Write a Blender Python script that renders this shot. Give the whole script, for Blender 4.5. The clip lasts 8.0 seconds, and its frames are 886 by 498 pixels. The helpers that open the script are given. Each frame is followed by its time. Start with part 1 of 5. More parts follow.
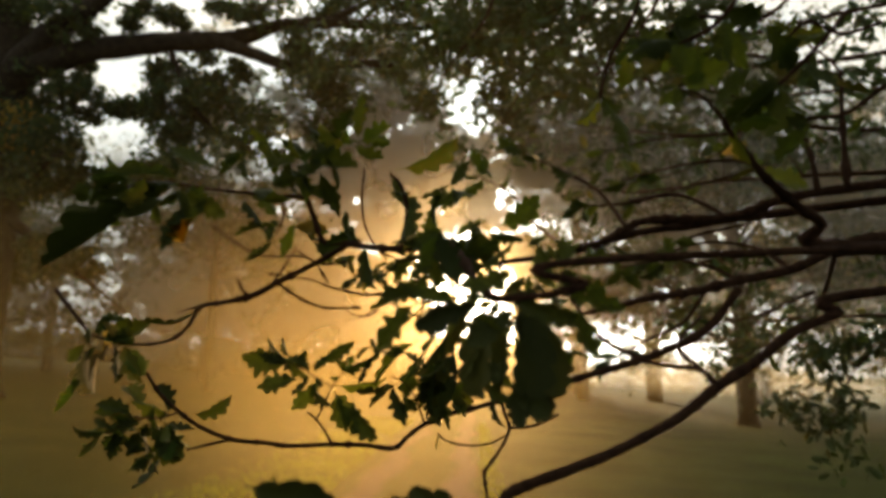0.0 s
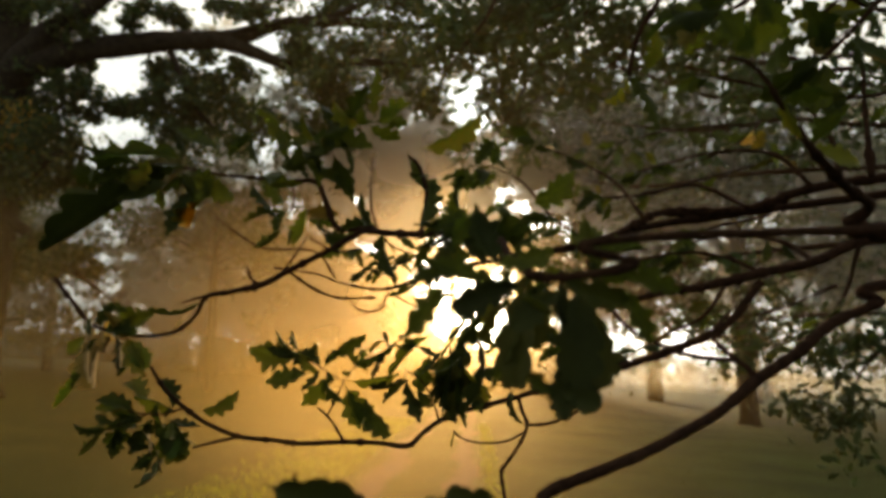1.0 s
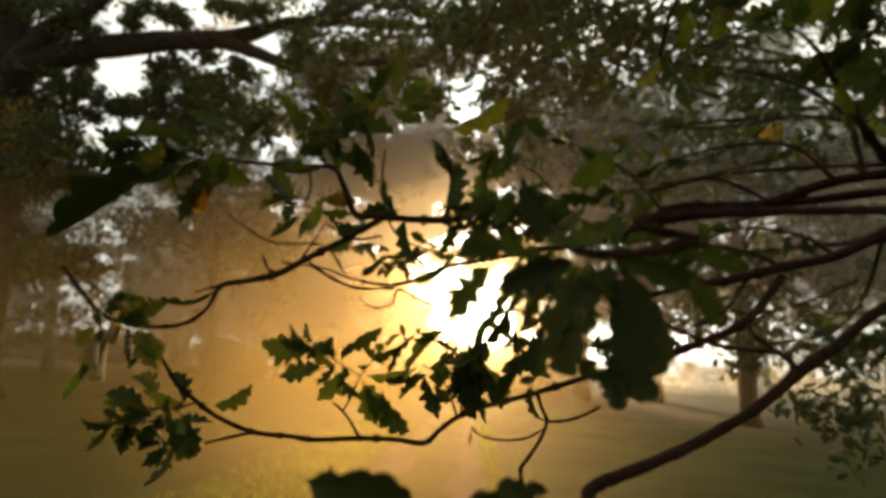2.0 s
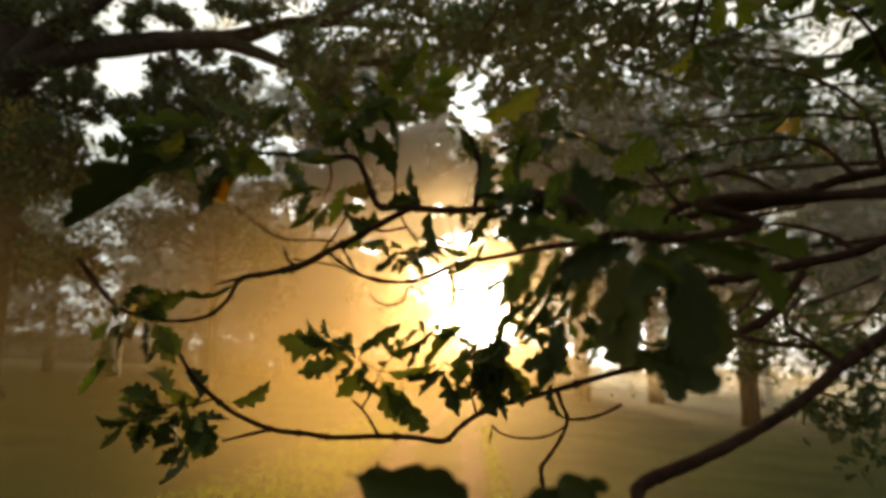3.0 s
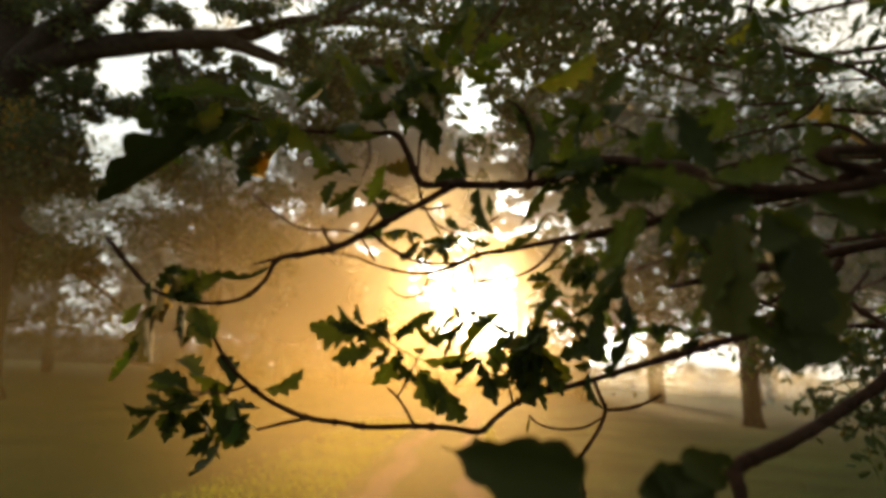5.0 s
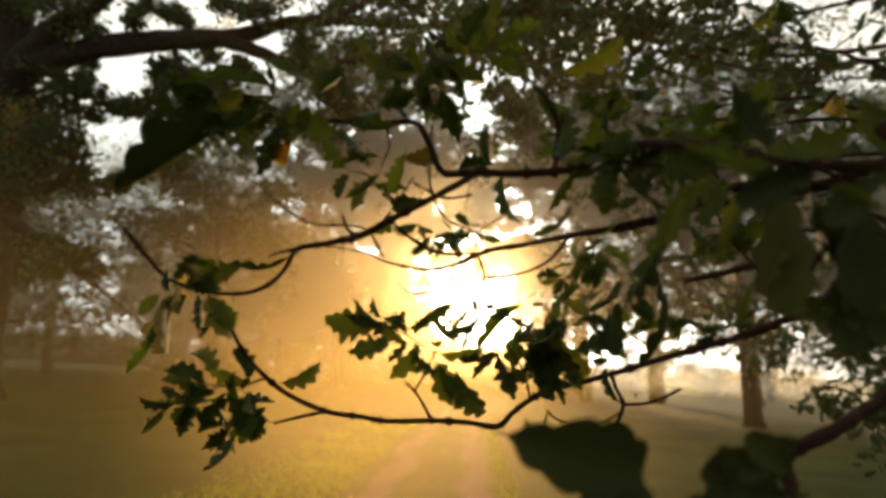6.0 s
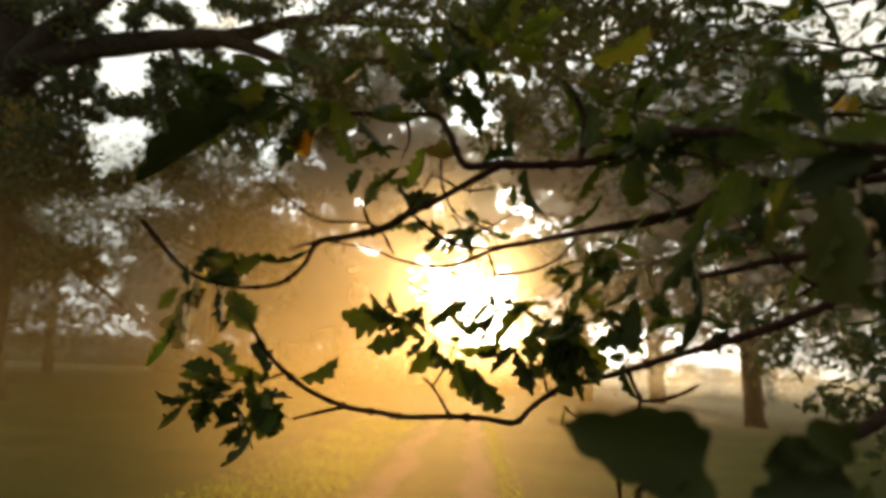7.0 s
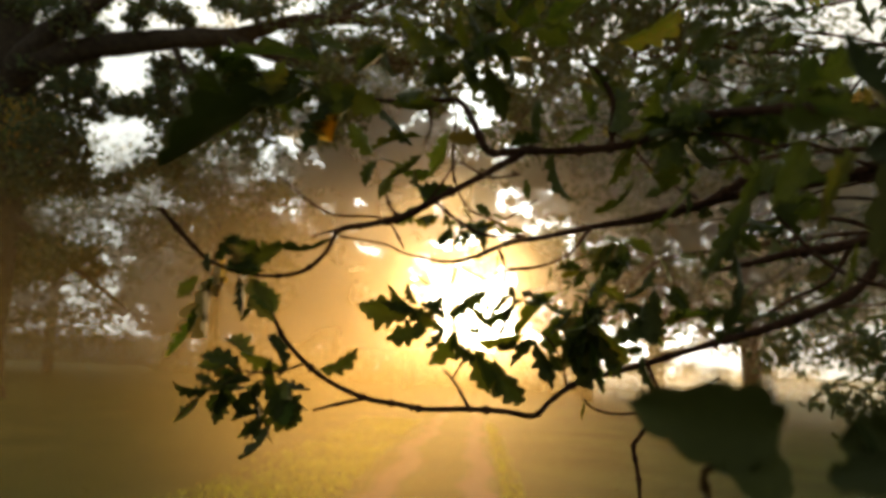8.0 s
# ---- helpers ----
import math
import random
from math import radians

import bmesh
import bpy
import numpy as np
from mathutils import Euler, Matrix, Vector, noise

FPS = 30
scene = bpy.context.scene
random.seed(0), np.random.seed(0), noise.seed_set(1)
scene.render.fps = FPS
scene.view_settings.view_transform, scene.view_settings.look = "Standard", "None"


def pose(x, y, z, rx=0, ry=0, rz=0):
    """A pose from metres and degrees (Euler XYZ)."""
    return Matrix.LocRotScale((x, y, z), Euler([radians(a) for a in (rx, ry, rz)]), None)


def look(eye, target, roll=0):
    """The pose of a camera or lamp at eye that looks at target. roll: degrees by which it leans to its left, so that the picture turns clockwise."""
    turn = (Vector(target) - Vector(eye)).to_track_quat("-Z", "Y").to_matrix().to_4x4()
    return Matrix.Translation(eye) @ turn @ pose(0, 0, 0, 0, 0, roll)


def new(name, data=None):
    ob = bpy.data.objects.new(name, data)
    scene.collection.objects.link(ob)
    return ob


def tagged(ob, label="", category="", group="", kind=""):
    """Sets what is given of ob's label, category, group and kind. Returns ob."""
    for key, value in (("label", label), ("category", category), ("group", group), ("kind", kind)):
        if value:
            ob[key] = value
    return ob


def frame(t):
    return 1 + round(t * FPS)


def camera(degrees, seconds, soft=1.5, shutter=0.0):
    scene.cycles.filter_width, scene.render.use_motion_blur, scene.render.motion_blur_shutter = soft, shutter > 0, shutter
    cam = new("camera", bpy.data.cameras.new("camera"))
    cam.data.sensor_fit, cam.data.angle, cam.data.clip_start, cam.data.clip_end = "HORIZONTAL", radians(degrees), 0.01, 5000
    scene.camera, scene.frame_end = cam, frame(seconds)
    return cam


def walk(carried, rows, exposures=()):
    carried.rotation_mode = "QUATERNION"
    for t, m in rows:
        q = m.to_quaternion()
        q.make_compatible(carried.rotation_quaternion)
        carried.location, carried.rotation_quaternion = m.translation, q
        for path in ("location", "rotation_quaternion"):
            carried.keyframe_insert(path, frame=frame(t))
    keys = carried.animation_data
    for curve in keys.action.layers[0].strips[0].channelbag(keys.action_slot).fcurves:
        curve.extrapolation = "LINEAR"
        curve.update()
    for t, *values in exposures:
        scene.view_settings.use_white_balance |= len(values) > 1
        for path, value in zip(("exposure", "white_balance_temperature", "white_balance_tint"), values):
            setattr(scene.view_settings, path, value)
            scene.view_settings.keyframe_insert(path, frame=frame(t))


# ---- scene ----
cam = camera(68.3, 8.0, 3.6)
cam.data.dof.use_dof, cam.data.dof.focus_distance, cam.data.dof.aperture_fstop = True, 1.2, 4.4
METRES, EYE, TILT, LEAN, TURN = 0.34, 1.6, 9.7, 0.0, 0.0
ROWS = [
    (0.0, 0.0, 0.0, 0.0, 0.0, 0.0, -0.0),
    (0.5, -0.0463, 0.0813, -0.0259, 0.03, -0.06, -0.03),
    (1.0, -0.086, 0.1537, -0.0575, -0.01, -0.02, 0.04),
    (1.5, -0.133, 0.2138, -0.0885, -0.01, 0.03, -0.03),
    (3.0, -0.286, 0.3323, -0.1472, -0.02, 0.14, -0.05),
    (3.5, -0.335, 0.365, -0.1638, -0.02, 0.15, -0.04),
    (4.0, -0.3796, 0.3953, -0.1807, -0.02, 0.16, -0.02),
    (4.5, -0.4227, 0.4222, -0.2044, -0.03, 0.17, -0.01),
    (6.0, -0.5494, 0.4912, -0.2689, -0.08, 0.21, -0.01),
    (6.5, -0.5889, 0.5034, -0.2796, -0.08, 0.23, -0.01),
    (7.0, -0.6315, 0.5183, -0.2942, -0.07, 0.21, -0.0),
    (7.5, -0.6786, 0.5372, -0.3137, -0.08, 0.21, -0.02),
    (8.0, -0.7196, 0.5597, -0.3381, -0.08, 0.21, -0.0),
]
walk(cam, [(t, pose(0, 0, EYE, TILT, LEAN, TURN) @ pose(METRES * x, METRES * y, METRES * z, 90 + pitch, roll, yaw)) for t, x, y, z, yaw, pitch, roll in ROWS],
     ((0.0, 1.67), (1.5, 1.70), (3.0, 1.72), (4.5, 1.77), (6.5, 1.81), (8.0, 1.75)))

# ---- light: a low hazy morning sun ahead, seen through the trees ----
SUN_AZ, SUN_EL = 4.7, 5.9
sun_dir = Vector((math.sin(radians(SUN_AZ)) * math.cos(radians(SUN_EL)), math.cos(radians(SUN_AZ)) * math.cos(radians(SUN_EL)), math.sin(radians(SUN_EL))))
sun = new("sun", bpy.data.lights.new("sun", "SUN"))
sun.data.energy, sun.data.angle, sun.data.color = 1.8, radians(6.0), (1.0, 0.65, 0.27)
sun.matrix_world = look(sun_dir * 100, (0, 0, 0))
world = bpy.data.worlds.new("morning_sky")
scene.world = world
world.use_nodes = True
wn = world.node_tree
sky = wn.nodes.new("ShaderNodeTexSky")
sky.sky_type, sky.sun_disc = "NISHITA", False
sky.sun_elevation, sky.sun_rotation = radians(SUN_EL), radians(SUN_AZ)
sky.air_density, sky.dust_density, sky.ozone_density = 1.0, 2.6, 3.0
haze = wn.nodes.new("ShaderNodeHueSaturation")
haze.inputs["Saturation"].default_value = 0.12
wn.links.new(sky.outputs[0], haze.inputs["Color"])
warm = wn.nodes.new("ShaderNodeMix")
warm.data_type, warm.blend_type = "RGBA", "MULTIPLY"
warm.inputs[0].default_value, warm.inputs[7].default_value = 1.0, (0.95, 0.985, 0.92, 1)
wn.links.new(haze.outputs[0], warm.inputs[6])
wn.links.new(warm.outputs[2], wn.nodes["Background"].inputs[0])
wn.nodes["Background"].inputs[1].default_value = 0.175


# ---- materials ----
def material(name):
    m = bpy.data.materials.new(name)
    m.use_nodes = True
    nt = m.node_tree
    return m, nt, nt.nodes["Principled BSDF"], nt.nodes["Material Output"]


def node(nt, kind, **kw):
    n = nt.nodes.new(kind)
    for key, value in kw.items():
        n.inputs[key.replace("_", " ")].default_value = value
    return n


def ramp(nt, source, stops):
    r = nt.nodes.new("ShaderNodeValToRGB")
    while len(r.color_ramp.elements) < len(stops):
        r.color_ramp.elements.new(0.5)
    for e, (p, c) in zip(r.color_ramp.elements, stops):
        e.position, e.color = p, (*c, 1)
    nt.links.new(source, r.inputs[0])
    return r.outputs[0]


def bark(name, dark, light, scale):
    m, nt, bsdf, out = material(name)
    co = nt.nodes.new("ShaderNodeTexCoord").outputs["Object"]
    n1 = node(nt, "ShaderNodeTexNoise", Scale=scale, Detail=8.0, Roughness=0.65)
    n2 = node(nt, "ShaderNodeTexNoise", Scale=scale * 7, Detail=4.0)
    nt.links.new(co, n1.inputs["Vector"]), nt.links.new(co, n2.inputs["Vector"])
    nt.links.new(ramp(nt, n1.outputs[0], [(0.3, dark), (0.7, light)]), bsdf.inputs["Base Color"])
    add = nt.nodes.new("ShaderNodeMath")
    nt.links.new(n1.outputs[0], add.inputs[0]), nt.links.new(n2.outputs[0], add.inputs[1])
    bump = node(nt, "ShaderNodeBump", Strength=0.7, Distance=0.25 / scale)
    nt.links.new(add.outputs[0], bump.inputs["Height"]), nt.links.new(bump.outputs[0], bsdf.inputs["Normal"])
    bsdf.inputs["Roughness"].default_value = 0.9
    bsdf.inputs["Specular IOR Level"].default_value = 0.06
    return m


def leafy(name, stops, thin, per_island=False, gloss=0.62, through_tint=(2.2, 2.0, 0.7), mottle=0.35):
    """A leaf: diffuse and glossy in front, letting light through from behind."""
    m, nt, bsdf, out = material(name)
    if per_island:
        chance = nt.nodes.new("ShaderNodeNewGeometry").outputs["Random Per Island"]
    else:
        chance = nt.nodes.new("ShaderNodeObjectInfo").outputs["Random"]
    co = nt.nodes.new("ShaderNodeTexCoord").outputs["Object"]
    n1 = node(nt, "ShaderNodeTexNoise", Scale=14.0 if mottle > 0.5 else 35.0, Detail=6.0, Roughness=0.65)
    nt.links.new(co, n1.inputs["Vector"])
    mixv = nt.nodes.new("ShaderNodeMath")
    mixv.operation = "MULTIPLY_ADD"
    mixv.inputs[1].default_value = mottle
    nt.links.new(n1.outputs[0], mixv.inputs[0]), nt.links.new(chance, mixv.inputs[2])
    shift = nt.nodes.new("ShaderNodeMath")
    shift.operation = "SUBTRACT"
    shift.inputs[1].default_value = mottle * 0.5
    nt.links.new(mixv.outputs[0], shift.inputs[0])
    colour = ramp(nt, shift.outputs[0], stops)
    nt.links.new(colour, bsdf.inputs["Base Color"])
    bsdf.inputs["Roughness"].default_value = gloss
    bsdf.inputs["Specular IOR Level"].default_value = 0.08
    bump = node(nt, "ShaderNodeBump", Strength=0.25, Distance=0.002)
    nt.links.new(n1.outputs[0], bump.inputs["Height"]), nt.links.new(bump.outputs[0], bsdf.inputs["Normal"])
    back = nt.nodes.new("ShaderNodeBsdfTranslucent")
    tint = nt.nodes.new("ShaderNodeMix")
    tint.data_type, tint.blend_type = "RGBA", "MULTIPLY"
    tint.inputs[0].default_value = 1.0
    tint.inputs[7].default_value = (*through_tint, 1)
    nt.links.new(colour, tint.inputs[6]), nt.links.new(tint.outputs[2], back.inputs[0])
    mix = nt.nodes.new("ShaderNodeMixShader")
    spread = nt.nodes.new("ShaderNodeMath")
    spread.operation, spread.inputs[1].default_value = "MULTIPLY", 7.31
    frac = nt.nodes.new("ShaderNodeMath")
    frac.operation = "FRACT"
    power = nt.nodes.new("ShaderNodeMath")
    power.operation, power.inputs[1].default_value = "POWER", 2.0
    amount = nt.nodes.new("ShaderNodeMath")
    amount.operation = "MULTIPLY_ADD"
    amount.inputs[1].default_value, amount.inputs[2].default_value = thin * 1.9, thin * 0.4
    nt.links.new(chance, spread.inputs[0]), nt.links.new(spread.outputs[0], frac.inputs[0])
    nt.links.new(frac.outputs[0], power.inputs[0]), nt.links.new(power.outputs[0], amount.inputs[0])
    nt.links.new(amount.outputs[0], mix.inputs[0])
    nt.links.new(bsdf.outputs[0], mix.inputs[1]), nt.links.new(back.outputs[0], mix.inputs[2])
    nt.links.new(mix.outputs[0], out.inputs[0])
    return m


def mist_material(name, density, low, full, top, gone, wide, tight, grey=0.12, tint=(0.85, 0.62, 0.4), clear_from=9.0, clear_to=10.0, least=1.0, glow=((0.82, 0.63, 0.36), (1.0, 0.88, 0.62)), core=0.08):
    """A sheet in place of mist: mostly clear, scattering the light that comes through it forwards, warm light also put
    into its tint and glow, thicker towards a height above the ground.
    """
    m, nt, bsdf, out = material(name)
    nt.nodes.remove(bsdf)
    co = nt.nodes.new("ShaderNodeTexCoord").outputs["UV"]
    sep = nt.nodes.new("ShaderNodeSeparateXYZ")
    nt.links.new(co, sep.inputs[0])
    n1 = node(nt, "ShaderNodeTexNoise", Scale=0.35, Detail=3.0, Distortion=0.4)
    nt.links.new(co, n1.inputs["Vector"])
    wav = nt.nodes.new("ShaderNodeMath")
    wav.operation = "MULTIPLY_ADD"
    wav.inputs[1].default_value = (gone - top) * 0.6
    nt.links.new(n1.outputs[0], wav.inputs[0]), nt.links.new(sep.outputs[1], wav.inputs[2])
    up = nt.nodes.new("ShaderNodeMapRange")
    up.interpolation_type = "SMOOTHSTEP"
    for n, v in ((1, low), (2, full)):
        up.inputs[n].default_value = v
    nt.links.new(sep.outputs[1], up.inputs[0])
    down = nt.nodes.new("ShaderNodeMapRange")
    down.interpolation_type = "SMOOTHSTEP"
    for n, v in ((1, gone), (2, top)):
        down.inputs[n].default_value = v
    nt.links.new(wav.outputs[0], down.inputs[0])
    prod = nt.nodes.new("ShaderNodeMath")
    prod.operation = "MULTIPLY"
    nt.links.new(up.outputs[0], prod.inputs[0]), nt.links.new(down.outputs[0], prod.inputs[1])
    drift = nt.nodes.new("ShaderNodeMath")
    drift.operation = "MULTIPLY_ADD"
    drift.inputs[1].default_value, drift.inputs[2].default_value = density * 0.8, density * 0.6
    nt.links.new(n1.outputs[0], drift.inputs[0])
    amount = nt.nodes.new("ShaderNodeMath")
    amount.operation = "MULTIPLY"
    # density changes towards the east; thinning stands in for tree shade there
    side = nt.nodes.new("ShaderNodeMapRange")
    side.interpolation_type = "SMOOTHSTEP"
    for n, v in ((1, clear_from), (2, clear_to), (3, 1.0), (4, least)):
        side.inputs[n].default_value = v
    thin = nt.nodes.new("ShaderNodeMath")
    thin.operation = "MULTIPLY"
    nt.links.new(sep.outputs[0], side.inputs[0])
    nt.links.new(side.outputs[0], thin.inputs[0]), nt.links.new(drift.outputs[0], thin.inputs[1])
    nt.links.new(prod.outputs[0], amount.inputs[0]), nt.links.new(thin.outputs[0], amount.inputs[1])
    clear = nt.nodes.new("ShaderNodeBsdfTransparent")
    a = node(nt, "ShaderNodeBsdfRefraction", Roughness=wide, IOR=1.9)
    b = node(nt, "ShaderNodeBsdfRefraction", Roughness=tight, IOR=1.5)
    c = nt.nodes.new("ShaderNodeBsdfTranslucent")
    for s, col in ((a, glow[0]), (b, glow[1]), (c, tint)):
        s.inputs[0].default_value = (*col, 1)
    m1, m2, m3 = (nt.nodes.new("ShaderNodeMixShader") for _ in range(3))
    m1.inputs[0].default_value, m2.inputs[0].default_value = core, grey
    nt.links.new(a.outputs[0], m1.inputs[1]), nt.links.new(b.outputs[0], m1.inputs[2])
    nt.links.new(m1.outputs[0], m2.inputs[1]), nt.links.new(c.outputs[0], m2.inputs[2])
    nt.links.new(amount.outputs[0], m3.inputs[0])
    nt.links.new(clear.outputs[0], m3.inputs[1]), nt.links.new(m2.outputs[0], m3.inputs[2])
    nt.links.new(m3.outputs[0], out.inputs[0])
    return m


TWIG = bark("twig_bark", (0.018, 0.009, 0.005), (0.06, 0.028, 0.014), 60.0)
BARK = bark("oak_bark", (0.008, 0.006, 0.0045), (0.03, 0.022, 0.015), 6.0)
LEAF = leafy("oak_leaf", [(0.0, (0.028, 0.034, 0.010)), (0.55, (0.046, 0.054, 0.013)), (0.85, (0.08, 0.088, 0.016)), (1.0, (0.11, 0.082, 0.02))], 0.25, through_tint=(1.6, 2.0, 0.6), mottle=0.75)
# darker copy of the leaf, its red raised in place of warm glare
DEEP = leafy("shaded_leaf", [(0.0, (0.031, 0.035, 0.011)), (0.7, (0.048, 0.052, 0.013)), (1.0, (0.072, 0.068, 0.015))], 0.08, through_tint=(1.6, 2.0, 0.6), mottle=0.75)
# turned leaves, and sunlit ones with the light put into their colour
LIT_AND_TURNED = leafy("lit_and_turned_leaf", [(0.0, (0.055, 0.085, 0.014)), (0.8, (0.10, 0.11, 0.018)), (1.0, (0.12, 0.085, 0.02))], 0.36)
DRY = leafy("dry_leaf", [(0.0, (0.2, 0.15, 0.07)), (1.0, (0.3, 0.22, 0.10))], 0.5)
FOLIAGE = leafy("oak_foliage", [(0.0, (0.034, 0.058, 0.02)), (0.8, (0.05, 0.078, 0.026)), (1.0, (0.10, 0.09, 0.025))], 0.16, per_island=True, gloss=0.6)
YELLOW_FAR = leafy("yellowing_foliage", [(0.0, (0.16, 0.12, 0.02)), (1.0, (0.24, 0.13, 0.03))], 0.35, per_island=True, gloss=0.7)
FAR = leafy("far_foliage", [(0.0, (0.022, 0.036, 0.015)), (0.8, (0.04, 0.058, 0.02)), (1.0, (0.08, 0.07, 0.022))], 0.25, per_island=True, gloss=0.8)

# meadow with a worn track
GRASS, gnt, gb, gout = material("misty_meadow")
gco = gnt.nodes.new("ShaderNodeTexCoord").outputs["Object"]
g1 = node(gnt, "ShaderNodeTexNoise", Scale=0.5, Detail=6.0)
g2 = node(gnt, "ShaderNodeTexNoise", Scale=15.0, Detail=8.0, Roughness=0.7)
gnt.links.new(gco, g1.inputs["Vector"]), gnt.links.new(gco, g2.inputs["Vector"])
gmix = gnt.nodes.new("ShaderNodeMix")
gmix.data_type, gmix.blend_type = "RGBA", "MULTIPLY"
gmix.inputs[0].default_value = 0.8
gnt.links.new(ramp(gnt, g1.outputs[0], [(0.3, (0.029, 0.039, 0.008)), (0.7, (0.055, 0.069, 0.013))]), gmix.inputs[6])
gnt.links.new(ramp(gnt, g2.outputs[0], [(0.25, (0.78, 0.78, 0.72)), (0.7, (1, 1, 1))]), gmix.inputs[7])
gsep = gnt.nodes.new("ShaderNodeSeparateXYZ")
gnt.links.new(gco, gsep.inputs[0])
# two ruts, 0.6 m either side of the track's middle
line = gnt.nodes.new("ShaderNodeMath")
line.operation = "MULTIPLY_ADD"
line.inputs[1].default_value, line.inputs[2].default_value = -0.05, 0.50
gnt.links.new(gsep.outputs[1], line.inputs[0])
off = gnt.nodes.new("ShaderNodeMath")
gnt.links.new(gsep.outputs[0], off.inputs[0]), gnt.links.new(line.outputs[0], off.inputs[1])
wob = gnt.nodes.new("ShaderNodeMath")
wob.operation = "MULTIPLY_ADD"
wob.inputs[1].default_value = 0.7
gnt.links.new(g1.outputs[0], wob.inputs[0]), gnt.links.new(off.outputs[0], wob.inputs[2])
ab = gnt.nodes.new("ShaderNodeMath")
ab.operation = "ABSOLUTE"
gnt.links.new(wob.outputs[0], ab.inputs[0])
rut = gnt.nodes.new("ShaderNodeMath")
rut.operation, rut.inputs[1].default_value = "SUBTRACT", 0.60
gnt.links.new(ab.outputs[0], rut.inputs[0])
rab = gnt.nodes.new("ShaderNodeMath")
rab.operation = "ABSOLUTE"
gnt.links.new(rut.outputs[0], rab.inputs[0])
worn = gnt.nodes.new("ShaderNodeMapRange")
worn.interpolation_type = "SMOOTHSTEP"
for n, v in ((1, 0.30), (2, 0.06)):
    worn.inputs[n].default_value = v
gnt.links.new(rab.outputs[0], worn.inputs[0])
earth = gnt.nodes.new("ShaderNodeMix")
earth.data_type = "RGBA"
earth.inputs[7].default_value = (0.18, 0.095, 0.075, 1)
gnt.links.new(worn.outputs[0], earth.inputs[0]), gnt.links.new(gmix.outputs[2], earth.inputs[6])
gnt.links.new(earth.outputs[2], gb.inputs["Base Color"])
gbump = node(gnt, "ShaderNodeBump", Strength=0.5, Distance=0.04)
gnt.links.new(g2.outputs[0], gbump.inputs["Height"]), gnt.links.new(gbump.outputs[0], gb.inputs["Normal"])
gb.inputs["Roughness"].default_value = 0.95
gb.inputs["Specular IOR Level"].default_value = 0.04
# brighter, more see-through blades paint a lane of sun on the meadow
SUNLIT_LANE = leafy("sunlit_lane_blade", [(0.0, (0.095, 0.115, 0.035)), (0.8, (0.14, 0.155, 0.05)), (1.0, (0.18, 0.165, 0.06))], 0.75, per_island=True, gloss=0.7, through_tint=(2.2, 2.7, 0.6))
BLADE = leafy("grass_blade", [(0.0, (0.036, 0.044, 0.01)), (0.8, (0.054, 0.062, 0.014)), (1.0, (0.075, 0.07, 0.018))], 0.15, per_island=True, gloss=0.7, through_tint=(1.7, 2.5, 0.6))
# near mist's brown tint holds dim warm light; fog's cool tint holds sky light
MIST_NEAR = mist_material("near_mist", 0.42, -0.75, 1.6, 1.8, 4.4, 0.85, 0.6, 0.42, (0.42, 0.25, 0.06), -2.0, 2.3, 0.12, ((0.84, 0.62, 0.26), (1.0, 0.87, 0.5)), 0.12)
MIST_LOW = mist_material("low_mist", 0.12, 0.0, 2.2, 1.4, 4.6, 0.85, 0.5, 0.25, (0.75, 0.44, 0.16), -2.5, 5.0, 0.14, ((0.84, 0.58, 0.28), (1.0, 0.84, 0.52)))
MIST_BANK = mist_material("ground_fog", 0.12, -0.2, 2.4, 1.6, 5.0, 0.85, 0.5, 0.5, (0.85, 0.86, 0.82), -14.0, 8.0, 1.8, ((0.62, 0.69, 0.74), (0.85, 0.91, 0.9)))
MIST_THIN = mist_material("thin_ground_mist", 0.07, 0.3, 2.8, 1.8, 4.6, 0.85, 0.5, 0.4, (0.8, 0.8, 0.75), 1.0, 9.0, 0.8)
# haze sheets pale the trees behind them in place of misty air
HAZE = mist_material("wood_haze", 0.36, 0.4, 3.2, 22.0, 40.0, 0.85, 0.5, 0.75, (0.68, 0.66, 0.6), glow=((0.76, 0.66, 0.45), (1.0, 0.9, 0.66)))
# sheet added to lift what lies beyond, in place of veiling glare
GLARE_HAZE = mist_material("glare_haze", 0.016, -2.0, -1.0, 3.6, 5.5, 0.85, 0.45, 0.5, (0.5, 0.40, 0.24), core=0.2)
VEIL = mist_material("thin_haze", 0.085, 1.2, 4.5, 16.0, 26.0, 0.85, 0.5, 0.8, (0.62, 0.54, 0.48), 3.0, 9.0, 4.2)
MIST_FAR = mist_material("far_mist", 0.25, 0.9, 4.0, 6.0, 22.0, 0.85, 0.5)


# ---- shapes ----
def part(name, bm, mat, parent=None, label=""):
    """Links a bmesh as one mesh object, under its parent if there is one."""
    me = bpy.data.meshes.new(name)
    bm.to_mesh(me)
    bm.free()
    for p in me.polygons:
        p.use_smooth = True
    me.materials.append(mat)
    ob = new(name, me)
    ob.parent = parent
    if label:
        tagged(ob, label)
    return ob


